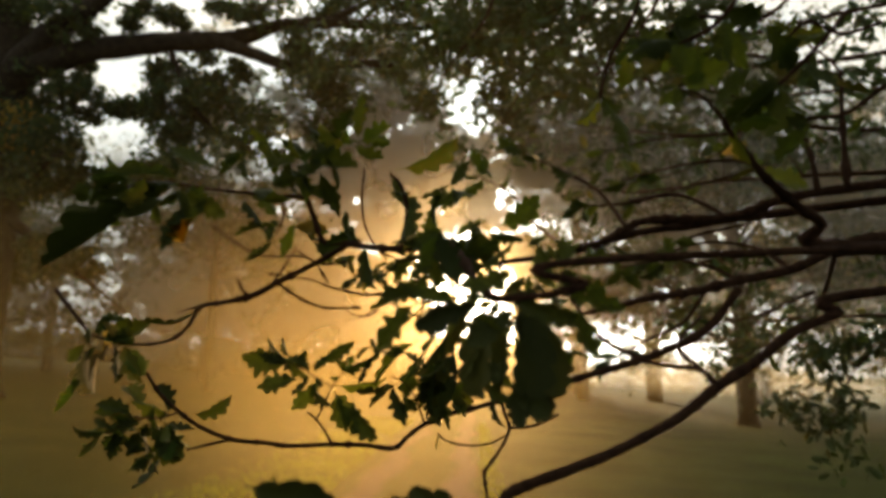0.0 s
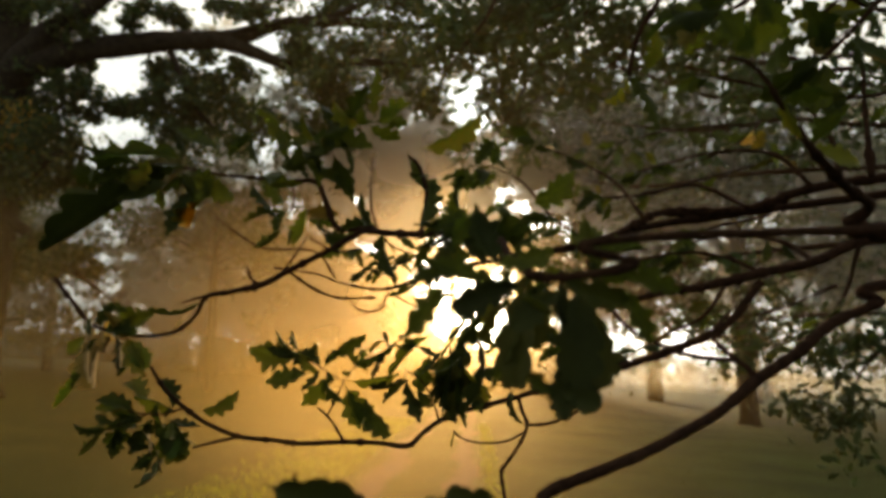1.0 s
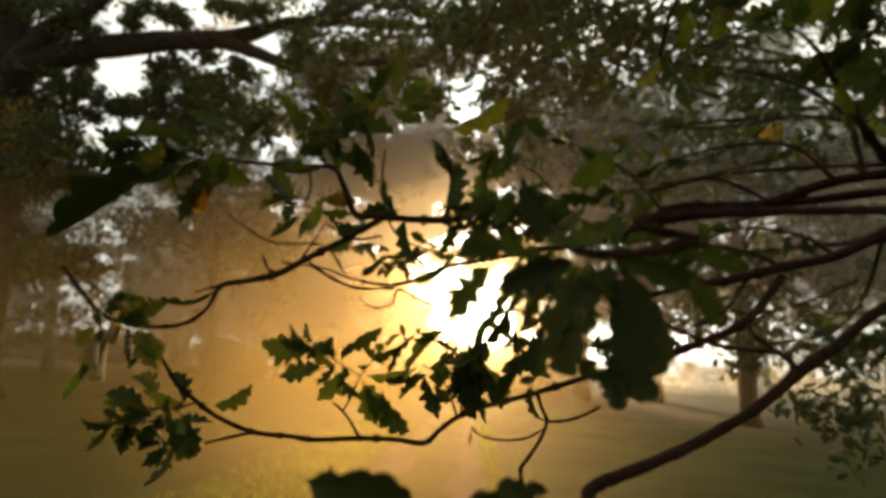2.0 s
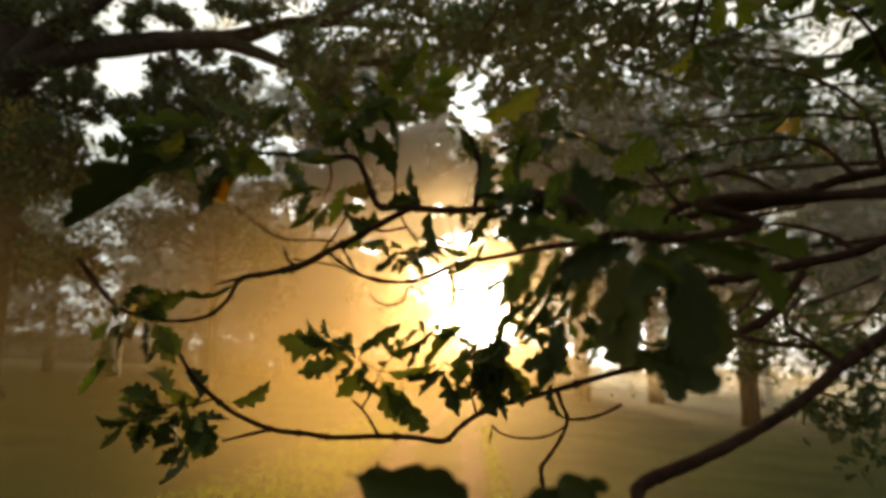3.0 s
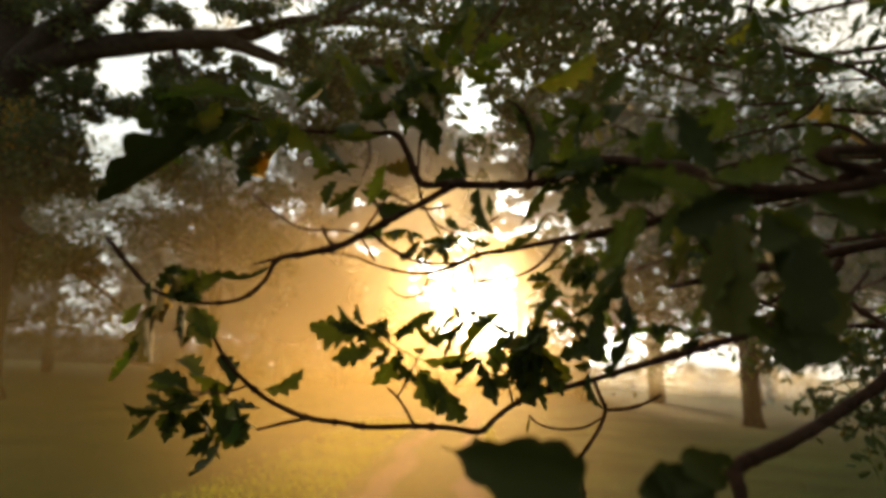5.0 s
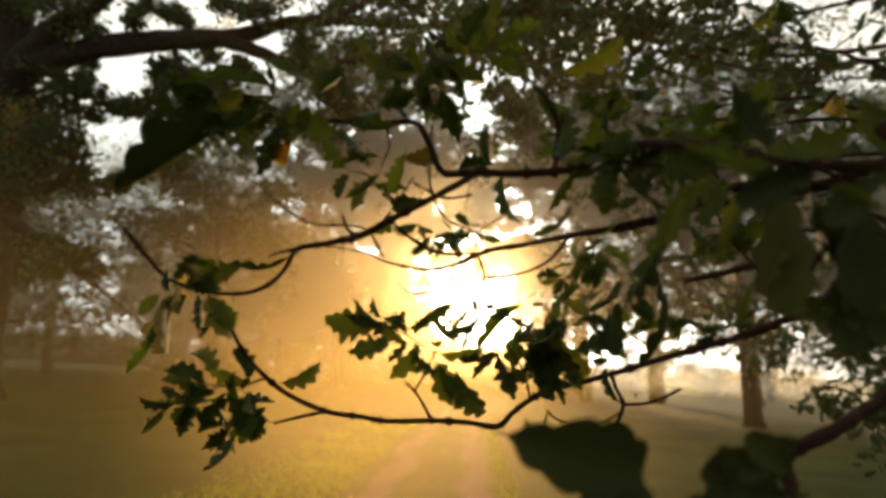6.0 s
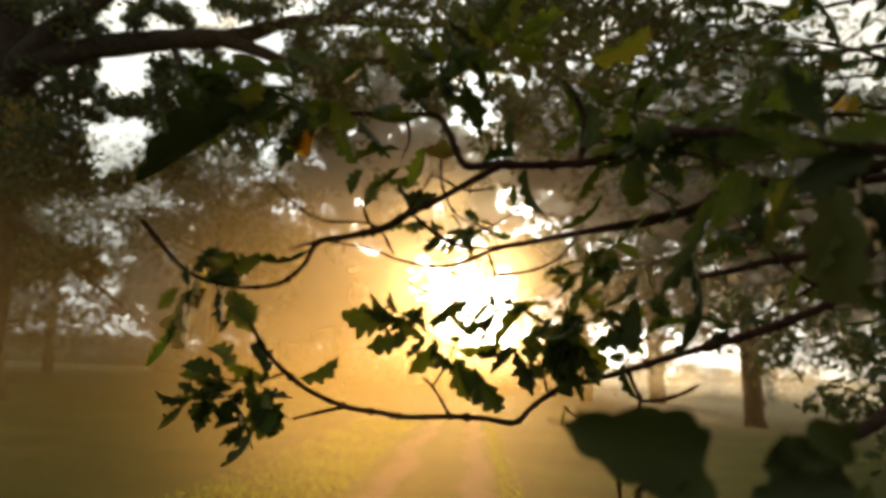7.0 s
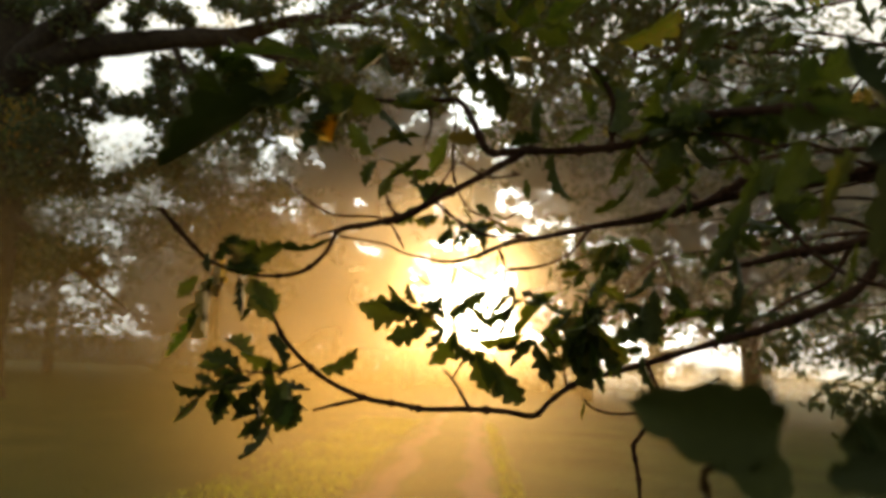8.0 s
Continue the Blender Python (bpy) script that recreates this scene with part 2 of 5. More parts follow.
def soft_line(points, steps):
    """A smooth line through the points, each (x, y, z, radius)."""
    pts = [Vector(p) for p in points]
    if len(pts) == 2:
        return [pts[0].lerp(pts[1], k / steps) for k in range(steps + 1)]
    out = []
    for i in range(len(pts) - 1):
        a, b = pts[i], pts[i + 1]
        p0 = pts[i - 1] if i else a * 2 - b
        p3 = pts[i + 2] if i + 2 < len(pts) else b * 2 - a
        for k in range(steps):
            t = k / steps
            out.append(0.5 * (2 * a + (b - p0) * t + (2 * p0 - 5 * a + 4 * b - p3) * t * t + (3 * a - p0 - 3 * b + p3) * t * t * t))
    out.append(pts[-1])
    return out


def tube(bm, points, steps=5, sides=7, rough=0.12, knots=0.0, rng=random):
    """A limb or twig: a tapering tube with uneven girth and swellings at the buds."""
    line = soft_line(points, steps)
    rings, side = [], None
    for i, p in enumerate(line):
        c, r = p.xyz, max(p[3], 0.0004)
        along = (line[min(i + 1, len(line) - 1)].xyz - line[max(i - 1, 0)].xyz).normalized()
        if side is None:
            side = along.orthogonal().normalized()
        side = (side - along * side.dot(along)).normalized()
        up = along.cross(side)
        swell = 1 + rough * rng.uniform(-1, 1) + (knots * rng.uniform(0.4, 1) if knots and rng.random() < 0.14 else 0)
        rings.append([bm.verts.new(c + (side * math.cos(a) + up * math.sin(a)) * r * swell * (1 + rough * rng.uniform(-0.5, 0.5))) for a in (2 * math.pi * k / sides for k in range(sides))])
    for a, b in zip(rings, rings[1:]):
        for k in range(sides):
            bm.faces.new((a[k], a[(k + 1) % sides], b[(k + 1) % sides], b[k]))
    bm.faces.new(rings[0][::-1]), bm.faces.new(rings[-1])
    return line


def leaf_mesh(name, curl, fold, lobes, twist, mat, rng, deep=0.56, point=0.0):
    """An oak leaf 1 long along +y with its face to +z: rounded lobes, a short stalk, a folded and curled blade with wavy edges."""
    bm = bmesh.new()
    n = 44
    rows = []
    lean = rng.uniform(-0.08, 0.08)
    count = round(lobes)
    cuts = {}
    for sgn in (-1, 1):
        c = [0.02] + [(k + rng.uniform(-0.2, 0.2)) / (count + 0.5) * 0.95 + 0.05 for k in range(1, count)] + [0.86, 1.04]
        cuts[sgn] = (c, [rng.uniform(0.75, 1.1) for _ in c])
    for i in range(n + 1):
        s = i / n
        env = (0.08 + 0.22 * min(1, s / 0.58)) * min(1, 7 * s + 0.06) * (1 - 0.5 * max(0, (s - 0.62) / 0.38) ** 1.5) * max(0.0, 1 - max(0, (s - 0.88) / 0.12) ** 2.2) ** 0.5 * (1 - point * max(0, (s - 0.45) / 0.55) ** 1.2)
        y = 0.10 + 0.90 * s
        row = []
        for sgn in (-1, 1):
            c, amp = cuts[sgn]
            j = max(k for k in range(len(c) - 1) if c[k] <= max(s, 0.02))
            f01 = min(1, max(0, (s - c[j]) / (c[j + 1] - c[j])))
            w = env * (1 - deep + deep * amp[j] * math.sin(math.pi * f01 ** (1.2 + 0.5 * point)) ** (0.55 + 0.1 * point)) * (1 + rng.uniform(-0.02, 0.02)) + 0.004
            for f in (1.0, 0.5):
                wav = 0.012 * math.sin(math.pi * f01 + j * 2.1) * f
                row.append((sgn * w * f, y + 0.1 * w * f, abs(w * f) * fold + wav))
        row.insert(2, (0, y, 0))
        order = [row[0], row[1], row[2], row[4], row[3]]
        ring = []
        for x, yy, z in order:
            ang = curl * yy
            tw = twist * yy
            x, z = x * math.cos(tw) - z * math.sin(tw) + lean * yy * yy, x * math.sin(tw) + z * math.cos(tw)
            if abs(curl) > 0.01:
                rr = 1 / curl
                yy, z = (rr - z) * math.sin(ang), rr - (rr - z) * math.cos(ang)
            ring.append(bm.verts.new((x, yy, z)))
        rows.append(ring)
    for a, b in zip(rows, rows[1:]):
        for k in range(4):
            bm.faces.new((a[k], a[k + 1], b[k + 1], b[k]))
    # stalk
    st = [[bm.verts.new((0.008 * math.cos(t), yy, 0.008 * math.sin(t))) for t in (0, 2.1, 4.2)] for yy in (0.0, 0.06, 0.11)]
    for a, b in zip(st, st[1:]):
        for k in range(3):
            bm.faces.new((a[k], a[(k + 1) % 3], b[(k + 1) % 3], b[k]))
    tip = rows[-1][2].co.copy()
    turn = tip.rotation_difference(Vector((0, 1, 0))).to_matrix().to_4x4() @ Matrix.Scale(1 / tip.length, 4)
    bmesh.ops.transform(bm, matrix=turn, verts=bm.verts)
    me = bpy.data.meshes.new(name)
    bm.to_mesh(me)
    bm.free()
    for p in me.polygons:
        p.use_smooth = True
    me.materials.append(mat)
    return me


rng = random.Random(4)
SHAPES = [(0.25, 0.3, 4, 0.1), (-0.6, 0.5, 3, -0.3), (1.0, 0.7, 4, 0.4), (-0.3, 0.9, 3, 0.6), (0.6, 0.2, 4, -0.6), (-1.3, 0.5, 4, 0.3), (1.6, 0.4, 3, -0.5), (0.2, 0.6, 3, 0.9)]
LEAVES = [leaf_mesh("oak_leaf", *s, LEAF, rng, d, p) for s, d, p in zip(SHAPES, (0.5, 0.62, 0.45, 0.58, 0.66, 0.5, 0.6, 0.55), (0.8, 0.5, 0.9, 0.3, 0.7, 0.85, 0.4, 0.75))]
BROAD = [leaf_mesh("broad_leaf", c, f, l, t, DEEP, rng, d) for c, f, l, t, d in ((0.5, 0.3, 4, 0.2, 0.4), (-0.6, 0.4, 3, -0.2, 0.45), (0.9, 0.5, 4, 0.1, 0.5))]
ROUND = [leaf_mesh("round_leaf", c, f, 3, t, DEEP, rng, d) for c, f, t, d in ((0.5, 0.25, 0.15, 0.2), (-0.4, 0.35, -0.1, 0.26), (0.8, 0.4, 0.2, 0.22))]
FOLDED = [leaf_mesh("folded_leaf", 0.25, 1.25, 3, 0.0, DEEP, rng, 0.5), leaf_mesh("folded_leaf", 0.3, 1.25, 3, 0.1, DEEP, rng, 0.4, 0.75)]
YELLOW = [leaf_mesh("lit_and_turned_leaf", *s, LIT_AND_TURNED, rng, 0.5, p) for s, p in zip(SHAPES[:3], (0.4, 0.8, 0.6))]
DRIED = [leaf_mesh("dry_leaf", c * 0.7, f + 0.9, l, t, DRY, rng) for c, f, l, t in SHAPES[2:4]]


def leaf(parent, base, tip, roll=0.0, wide=1.0, kinds=None, rng=rng):
    """One oak leaf from its stalk's foot to its tip; roll turns its face from the south about its own length."""
    base, tip = Vector(base), Vector(tip)
    y = tip - base
    length = y.length
    y.normalize()
    z = Vector((0, -1, 0))
    z = z - y * z.dot(y)
    if z.length < 0.05:
        z = Vector((0, 0, 1)) - y * y.z
    z = Matrix.Rotation(radians(roll), 3, y) @ z.normalized()
    x = y.cross(z)
    ob = new("leaf", rng.choice(kinds or LEAVES))
    m = Matrix((x * length * wide, y * length, z * length)).transposed().to_4x4()
    m.translation = base
    ob.parent = parent
    ob.matrix_basis = m
    return ob


def spray(parent, points, count, size, rng, along=(0.15, 1.0), spread=1.0, kinds=None, droop=0.25):
    """Leaves set along a twig, turned every way but hanging a little."""
    line = soft_line(points, 6)
    for k in range(count):
        f = rng.uniform(*along) if k > 2 else 1.0 - 0.03 * k
        i = min(int(f * (len(line) - 1)), len(line) - 2)
        p, q = line[i].xyz, line[i + 1].xyz
        way = (q - p).normalized()
        out = Vector((rng.gauss(0, 1), rng.gauss(0, 0.8), rng.gauss(0, 1))).normalized()
        d = (way * rng.uniform(0.1, 0.9) + out * spread * rng.uniform(0.5, 1) + Vector((0, 0, -droop))).normalized()
        b = p.lerp(q, rng.random())
        leaf(parent, b, b + d * size * rng.uniform(0.65, 1.15), rng.uniform(-180, 180), rng.uniform(0.75, 1.1), kinds, rng)


def small_leaf(verts, faces, p, d, n, size):
    """A six-cornered leaf with a fold, as bare corners and faces."""
    s = d.cross(n).normalized()
    k = len(verts)
    verts += [p, p + d * size * 0.4 + s * size * 0.27 + n * size * 0.08, p + d * size * 0.8 + s * size * 0.22 + n * size * 0.06, p + d * size, p + d * size * 0.8 - s * size * 0.22 + n * size * 0.06, p + d * size * 0.4 - s * size * 0.27 + n * size * 0.08]
    faces += [(k, k + 1, k + 2, k + 3), (k, k + 3, k + 4, k + 5)]


def lobed_leaf(verts, faces, p, d, n, size):
    """An oak leaf of two lobed halves folded along the midrib, as bare corners and faces."""
    s = d.cross(n).normalized()
    k = len(verts)
    out = ((0.16, 0.09), (0.30, 0.19), (0.38, 0.11), (0.54, 0.25), (0.63, 0.15), (0.78, 0.22), (0.85, 0.12), (0.96, 0.10))
    verts.append(p)
    for sg in (1, -1):
        verts.extend(p + d * size * a + s * sg * size * b + n * size * b * 0.45 for a, b in out)
    verts.append(p + d * size + n * size * 0.02)
    e = k + 17
    faces += [(k, *range(k + 1, k + 9), e), (k, e, *range(k + 16, k + 8, -1))]


def foliage(name, verts, faces, mat, parent, label=""):
    me = bpy.data.meshes.new(name)
    me.from_pydata(verts, [], faces)
    me.materials.append(mat)
    ob = new(name, me)
    ob.parent = parent
    tagged(ob, label, kind="stuff")
    return ob


def rand_way(rng, down=0.0):
    return Vector((rng.gauss(0, 1), rng.gauss(0, 1), rng.gauss(0, 0.8) - down)).normalized()


# ---- the ground ----
def ground_z(x, y):
    far = min(1.0, max(0.0, (math.hypot(x, y) - 4) / 30))
    z = -0.055 * x - 0.012 * y
    d = math.hypot(x, y)
    if d > 120:
        z *= 120 / d
    return z + 0.10 * noise.noise(Vector((x * 0.12, y * 0.12, 0))) * far + 0.03 * noise.noise(Vector((x * 0.7, y * 0.7, 3)))


def ground():
    xs = [s * (0.5 * k if k < 60 else 30 + 1.16 ** (k - 60) * 4 - 4) for s in (-1, 1) for k in range(88)]
    xs = sorted(set(round(x, 3) for x in xs))
    bm = bmesh.new()
    grid = [[bm.verts.new((x, y, ground_z(x, y))) for x in xs] for y in xs]
    for r0, r1 in zip(grid, grid[1:]):
        for k in range(len(xs) - 1):
            bm.faces.new((r0[k], r0[k + 1], r1[k + 1], r1[k]))
    return tagged(part("ground", bm, GRASS), "gently sloping misty meadow with a worn earth track", "ground", kind="structure")


ground()


def meadow_grass(rng):
    verts, faces = [], []
    for _ in range(15000):
        d = 6 + 26 * rng.random() ** 1.6
        a = rng.uniform(-0.75, 0.75)
        x, y = d * math.sin(a), d * math.cos(a)
        if abs(abs(x - 0.05 * y + 0.85) - 0.60) < 0.25 and rng.random() < 0.85:
            continue
        p = Vector((x, y, ground_z(x, y) - 0.01))
        h = rng.uniform(0.02, 0.045)
        t = rng.uniform(0, math.pi)
        s = Vector((math.cos(t), math.sin(t), 0)) * rng.uniform(0.004, 0.010)
        lean = Vector((rng.gauss(0, 0.4), rng.gauss(0, 0.4), 1)) * h
        k = len(verts)
        verts += [p - s, p + s, p + lean * 0.6 + s * 0.6, p + lean]
        faces += [(k, k + 1, k + 2), (k, k + 2, k + 3)]
    return tagged(foliage("meadow_grass", verts, faces, BLADE, None, "short meadow grass tufts on the ground"), category="grass")


meadow_grass(random.Random(8))


def verge_grass(rng):
    """Longer, paler grass along the track: the lane of sun put into its colour."""
    verts, faces = [], []
    for _ in range(34000):
        y = 6.5 + 14 * rng.random() ** 1.3
        bend = 0.05 * (y - 8)
        if rng.random() < 0.8:
            x, full = rng.uniform(-3.3, -1.42), 1.0
            edge = min(1.0, (x + 3.3) * 0.9, (-1.42 - x) * 4.0)
        else:
            x, full = rng.uniform(0.42, 0.8), 0.7
            edge = min(1.0, (x - 0.42) * 8.0, (0.8 - x) * 4.0)
        x += bend
        if rng.random() > full * edge * (0.75 + 0.9 * noise.noise(Vector((x * 0.9, y * 0.5, 7)))):
            continue
        p = Vector((x, y, ground_z(x, y) - 0.01))
        h = rng.uniform(0.03, 0.075)
        t = rng.uniform(0, math.pi)
        s = Vector((math.cos(t), math.sin(t), 0)) * rng.uniform(0.004, 0.011)
        lean = Vector((rng.gauss(0, 0.5), rng.gauss(0, 0.5), 1)) * h
        k = len(verts)
        verts += [p - s, p + s, p + lean * 0.6 + s * 0.6, p + lean]
        faces += [(k, k + 1, k + 2), (k, k + 2, k + 3)]
    return tagged(foliage("verge_grass", verts, faces, SUNLIT_LANE, None, "longer yellow-green grass beside the track, sunlight painted in its colour"), category="grass")


verge_grass(random.Random(9))


# ---- trees of the park ----
def oak(label, x, y, height, girth, crown_r, crown_base, leaves, size, seed, limbs=9, mat=FAR, holes=0.35, lean=0.0, flare=1.5, wide=1.0, skirt=0, airy=0, group="park trees"):
    """A parkland oak: flared trunk, spreading limbs, and leaves in clumps round the limbs' ends."""
    rng = random.Random(seed)
    z0 = ground_z(x, y) - 0.1
    tree = tagged(new("oak_tree"), label, "tree", group)
    tree.location = (x, y, z0)
    bm = bmesh.new()
    top = Vector((lean, 0, height * 0.8))
    tube(bm, [(0, 0, 0, girth * flare), (0.02, 0, girth * 0.9, girth * 1.12), (lean * 0.2, 0, crown_base, girth), (lean * 0.6, 0, height * 0.5, girth * 0.6), (top.x, 0, top.z, girth * 0.12)], 5, 12, 0.06, rng=rng)
    part("trunk", bm, BARK, tree)
    clumps = []
    for k in range(limbs):
        a = 2 * math.pi * (k + rng.uniform(-0.3, 0.3)) / limbs
        f = rng.random()
        h0 = crown_base + (height * 0.62 - crown_base) * f
        reach = crown_r * rng.uniform(0.75, 1.05) * (1 - 0.45 * f)
        rise = (height - h0) * rng.uniform(0.15, 0.55) * (0.4 + f)
        end = Vector((lean * h0 / height + reach * math.cos(a) * wide, reach * math.sin(a), h0 + rise))
        mid = Vector((end.x * 0.5, end.y * 0.5, h0 + rise * rng.uniform(0.45, 0.75)))
        r = girth * 0.34 * (1 - 0.4 * f)
        bm = bmesh.new()
        pts = [(lean * h0 / height, 0, h0, r), (*mid, r * 0.6), (*end, r * 0.15)]
        tube(bm, pts, 6, 7, 0.12, rng=rng)
        limb = part("limb", bm, BARK, tree)
        for j in range(4):
            bm = bmesh.new()
            s = mid.lerp(end, rng.uniform(0, 0.9))
            e = s + Vector((rng.gauss(0, 1), rng.gauss(0, 1), rng.gauss(0.1, 0.7))) * crown_r * 0.22
            tube(bm, [(*s, r * 0.28), (*s.lerp(e, 0.5) , r * 0.18), (*e, r * 0.05)], 4, 5, 0.15, rng=rng)
            part("branch", bm, BARK, limb)
            clumps.append((e, crown_r * rng.uniform(0.14, 0.3)))
            clumps.append((s, crown_r * rng.uniform(0.12, 0.24)))
        clumps.append((end, crown_r * rng.uniform(0.16, 0.3)))
        clumps.append((mid + Vector((0, 0, crown_r * 0.15)), crown_r * rng.uniform(0.2, 0.3)))
    for _ in range(limbs * 2):
        v = rand_way(rng)
        v.z = abs(v.z)
        clumps.append((Vector((lean + v.x * crown_r * 0.7 * wide, v.y * crown_r * 0.7, crown_base + 0.3 * height + v.z * (height * 0.68 - crown_base))), crown_r * rng.uniform(0.16, 0.32)))
    for _ in range(skirt):
        a, d = rng.uniform(0, 2 * math.pi), crown_r * rng.uniform(0.3, 1.05)
        clumps.append((Vector((d * math.cos(a), d * math.sin(a), crown_base + rng.uniform(0.2, 4.0))), crown_r * rng.uniform(0.14, 0.24)))
    keep = [c for c in clumps if rng.random() > holes * 0.4]
    total = sum(r * r for _, r in keep)
    verts, faces = [], []
    for c, r in keep:
        subs = []
        for _ in range(7):
            v = rand_way(rng) * r * rng.random() ** 0.4
            v.z *= 0.7
            subs.append((c + v, r * rng.uniform(0.18, 0.42)))
        area = sum(s * s for _, s in subs)
        for p, s in subs:
            for _ in range(int(leaves * r * r / total * s * s / area)):
                v = Vector((rng.gauss(0, 0.6), rng.gauss(0, 0.6), rng.gauss(0, 0.4))) * s
                small_leaf(verts, faces, p + v, rand_way(rng, 0.3), rand_way(rng), size * rng.uniform(0.6, 1.3))
    half = (height - crown_base) / 2
    for _ in range(airy):
        v = rand_way(rng) * rng.random() ** 0.4
        p = Vector((v.x * crown_r * wide, v.y * crown_r, crown_base + half + v.z * half))
        if noise.noise(Vector((p.x * 0.45, p.y * 0.2, p.z * 0.45 + seed))) > -0.28:
            small_leaf(verts, faces, p, rand_way(rng, 0.3), rand_way(rng), size * rng.uniform(0.6, 1.2))
    foliage("crown", verts, faces, mat, tree)
    return tree


# ---- the old oak beyond, with its long limb ----
def old_oak():
    rng = random.Random(21)
    tree = tagged(new("oak_tree"), "massive old oak with a dark trunk and long limb", "tree", "park trees")
    x, y = -14.1, 19.6
    z0 = ground_z(x, y) - 0.1
    tree.location = (x, y, z0)
    shift = Vector((-x, -y, -z0, 0))
    bm = bmesh.new()
    tube(bm, [(0, 0, 0, 1.15), (0, 0, 1.2, 0.85), (0.1, 0, 6, 0.85), (0, 0, 10.5, 0.85), (-0.5, 0.3, 16, 0.4), (-0.8, 0.4, 20, 0.1)], 6, 14, 0.05, rng=rng)
    part("trunk", bm, BARK, tree)
    lines = []
    lines.append([(-13.22, 18.82, 10.19, 0.5), (-12.01, 18.74, 10.65, 0.42), (-10.8, 18.69, 10.96, 0.36), (-8.38, 18.65, 11.21, 0.33), (-6.54, 18.82, 11.39, 0.28), (-5.01, 18.93, 11.93, 0.2), (-3.26, 19.01, 12.06, 0.17), (-1.15, 19.32, 12.04, 0.12), (1.2, 19.49, 12.23, 0.06)])
    lines.append([(-6.85, 18.74, 11.26, 0.25), (-5.78, 18.71, 10.87, 0.2), (-4.52, 18.58, 10.39, 0.17), (-2.44, 18.38, 10.4, 0.12), (-0.4, 18.31, 10.22, 0.05)])
    lines.append([(-13.05, 18.78, 10.45, 0.45), (-11.89, 18.42, 11.37, 0.36), (-10.75, 18.12, 11.94, 0.3), (-9.35, 17.85, 12.88, 0.2), (-7.66, 17.63, 14.22, 0.08)])
    lines.append([(-8.38, 18.68, 11.04, 0.12), (-7.95, 18.65, 10.02, 0.1), (-7.44, 18.6, 9.1, 0.07), (-6.82, 18.62, 8.39, 0.03)])
    lines.append([(-13.39, 19.39, 6.86, 0.3), (-11.9, 18.34, 7.09, 0.2), (-10.85, 17.87, 7.45, 0.08)])
    lines.append([(-13.48, 19.54, 6.01, 0.25), (-12.57, 19.44, 5.38, 0.16), (-11.43, 19.39, 4.5, 0.1), (-10.36, 19.42, 3.74, 0.06), (-9.35, 19.56, 2.91, 0.02)])
    lines.append([(-3.97, 19.02, 11.98, 0.14), (-2.54, 18.83, 12.54, 0.1), (-1.12, 18.62, 13.17, 0.05)])
    for line in lines:
        bm = bmesh.new()
        tube(bm, [Vector(p) + shift for p in line], 6, 9, 0.07, rng=rng)
        part("limb", bm, BARK, tree)
    # clumps of leaves placed to fit the camera's view of the limbs: middle and radius
    clumps = [(-13.1, 19.1, 8.9, 0.9), (-13.4, 20.5, 8.7, 0.7), (-12.5, 18.3, 7.1, 1), (-12.6, 20.3, 9.8, 0.55), (-11.3, 18, 11.9, 0.8), (-10.8, 18.4, 11.4, 0.4), (-13.7, 19.5, 12.3, 1.2), (-7.4, 18.7, 9.5, 0.8), (-7.7, 19.2, 8.6, 0.9), (-7.8, 17.9, 7, 0.5), (-13, 20.2, 6.9, 0.7), (-11.4, 19.5, 6.9, 0.5), (-5.3, 18, 11.9, 0.5), (-4, 19.3, 12.4, 0.6), (-3.8, 18.3, 9.7, 0.8), (-2.8, 18.8, 9.4, 0.8), (-1.4, 17.6, 10.9, 0.7), (-0.1, 18.4, 10.8, 0.8)]
    clumps += [(0.6, 17.7, 11.5, 0.8), (-1.7, 17.7, 12.4, 0.8), (-8.7, 19.2, 12.5, 0.35), (-9.1, 17.9, 11.6, 0.3), (-7, 18.4, 12.3, 0.35), (-3.4, 19.8, 13.1, 0.6), (-1.6, 20, 11.2, 0.6), (-0.8, 19.1, 12.5, 0.7), (1.1, 18.7, 11.4, 0.6), (-4.2, 18.1, 10.6, 0.5), (-5.5, 18.1, 8.5, 0.8), (-3.8, 20.4, 9.1, 0.8), (-12.4, 18.8, 10.5, 0.5), (-11.3, 18, 8, 0.7), (-12.8, 19.6, 7.7, 0.7), (-12, 20.1, 7.6, 0.5), (-13.1, 18.7, 12.8, 0.9), (-11.7, 19.6, 13.4, 0.6)]
    clumps += [(1.5, 17.2, 11.4, 0.6), (1.5, 19, 9.8, 0.5), (2, 18.9, 9, 0.5), (2.7, 17.2, 11.6, 0.5), (-2.9, 19.1, 11.3, 0.5), (-0.4, 20, 9.7, 0.6), (-11.8, 19.1, 10, 0.5), (-10.9, 18.5, 7.8, 0.4), (-13.2, 19.9, 10, 0.7), (-9.3, 18.5, 12.3, 0.3), (-6.3, 18.5, 12, 0.35), (-8.2, 19.2, 12.2, 0.25), (-4.3, 17.6, 10.9, 0.4), (-11.5, 19.6, 11, 0.3), (-9.9, 19.5, 9.4, 0.3), (-11.4, 19.8, 9.4, 0.4), (-8.4, 18.1, 8.9, 0.4), (-12, 19.6, 11, 0.4)]
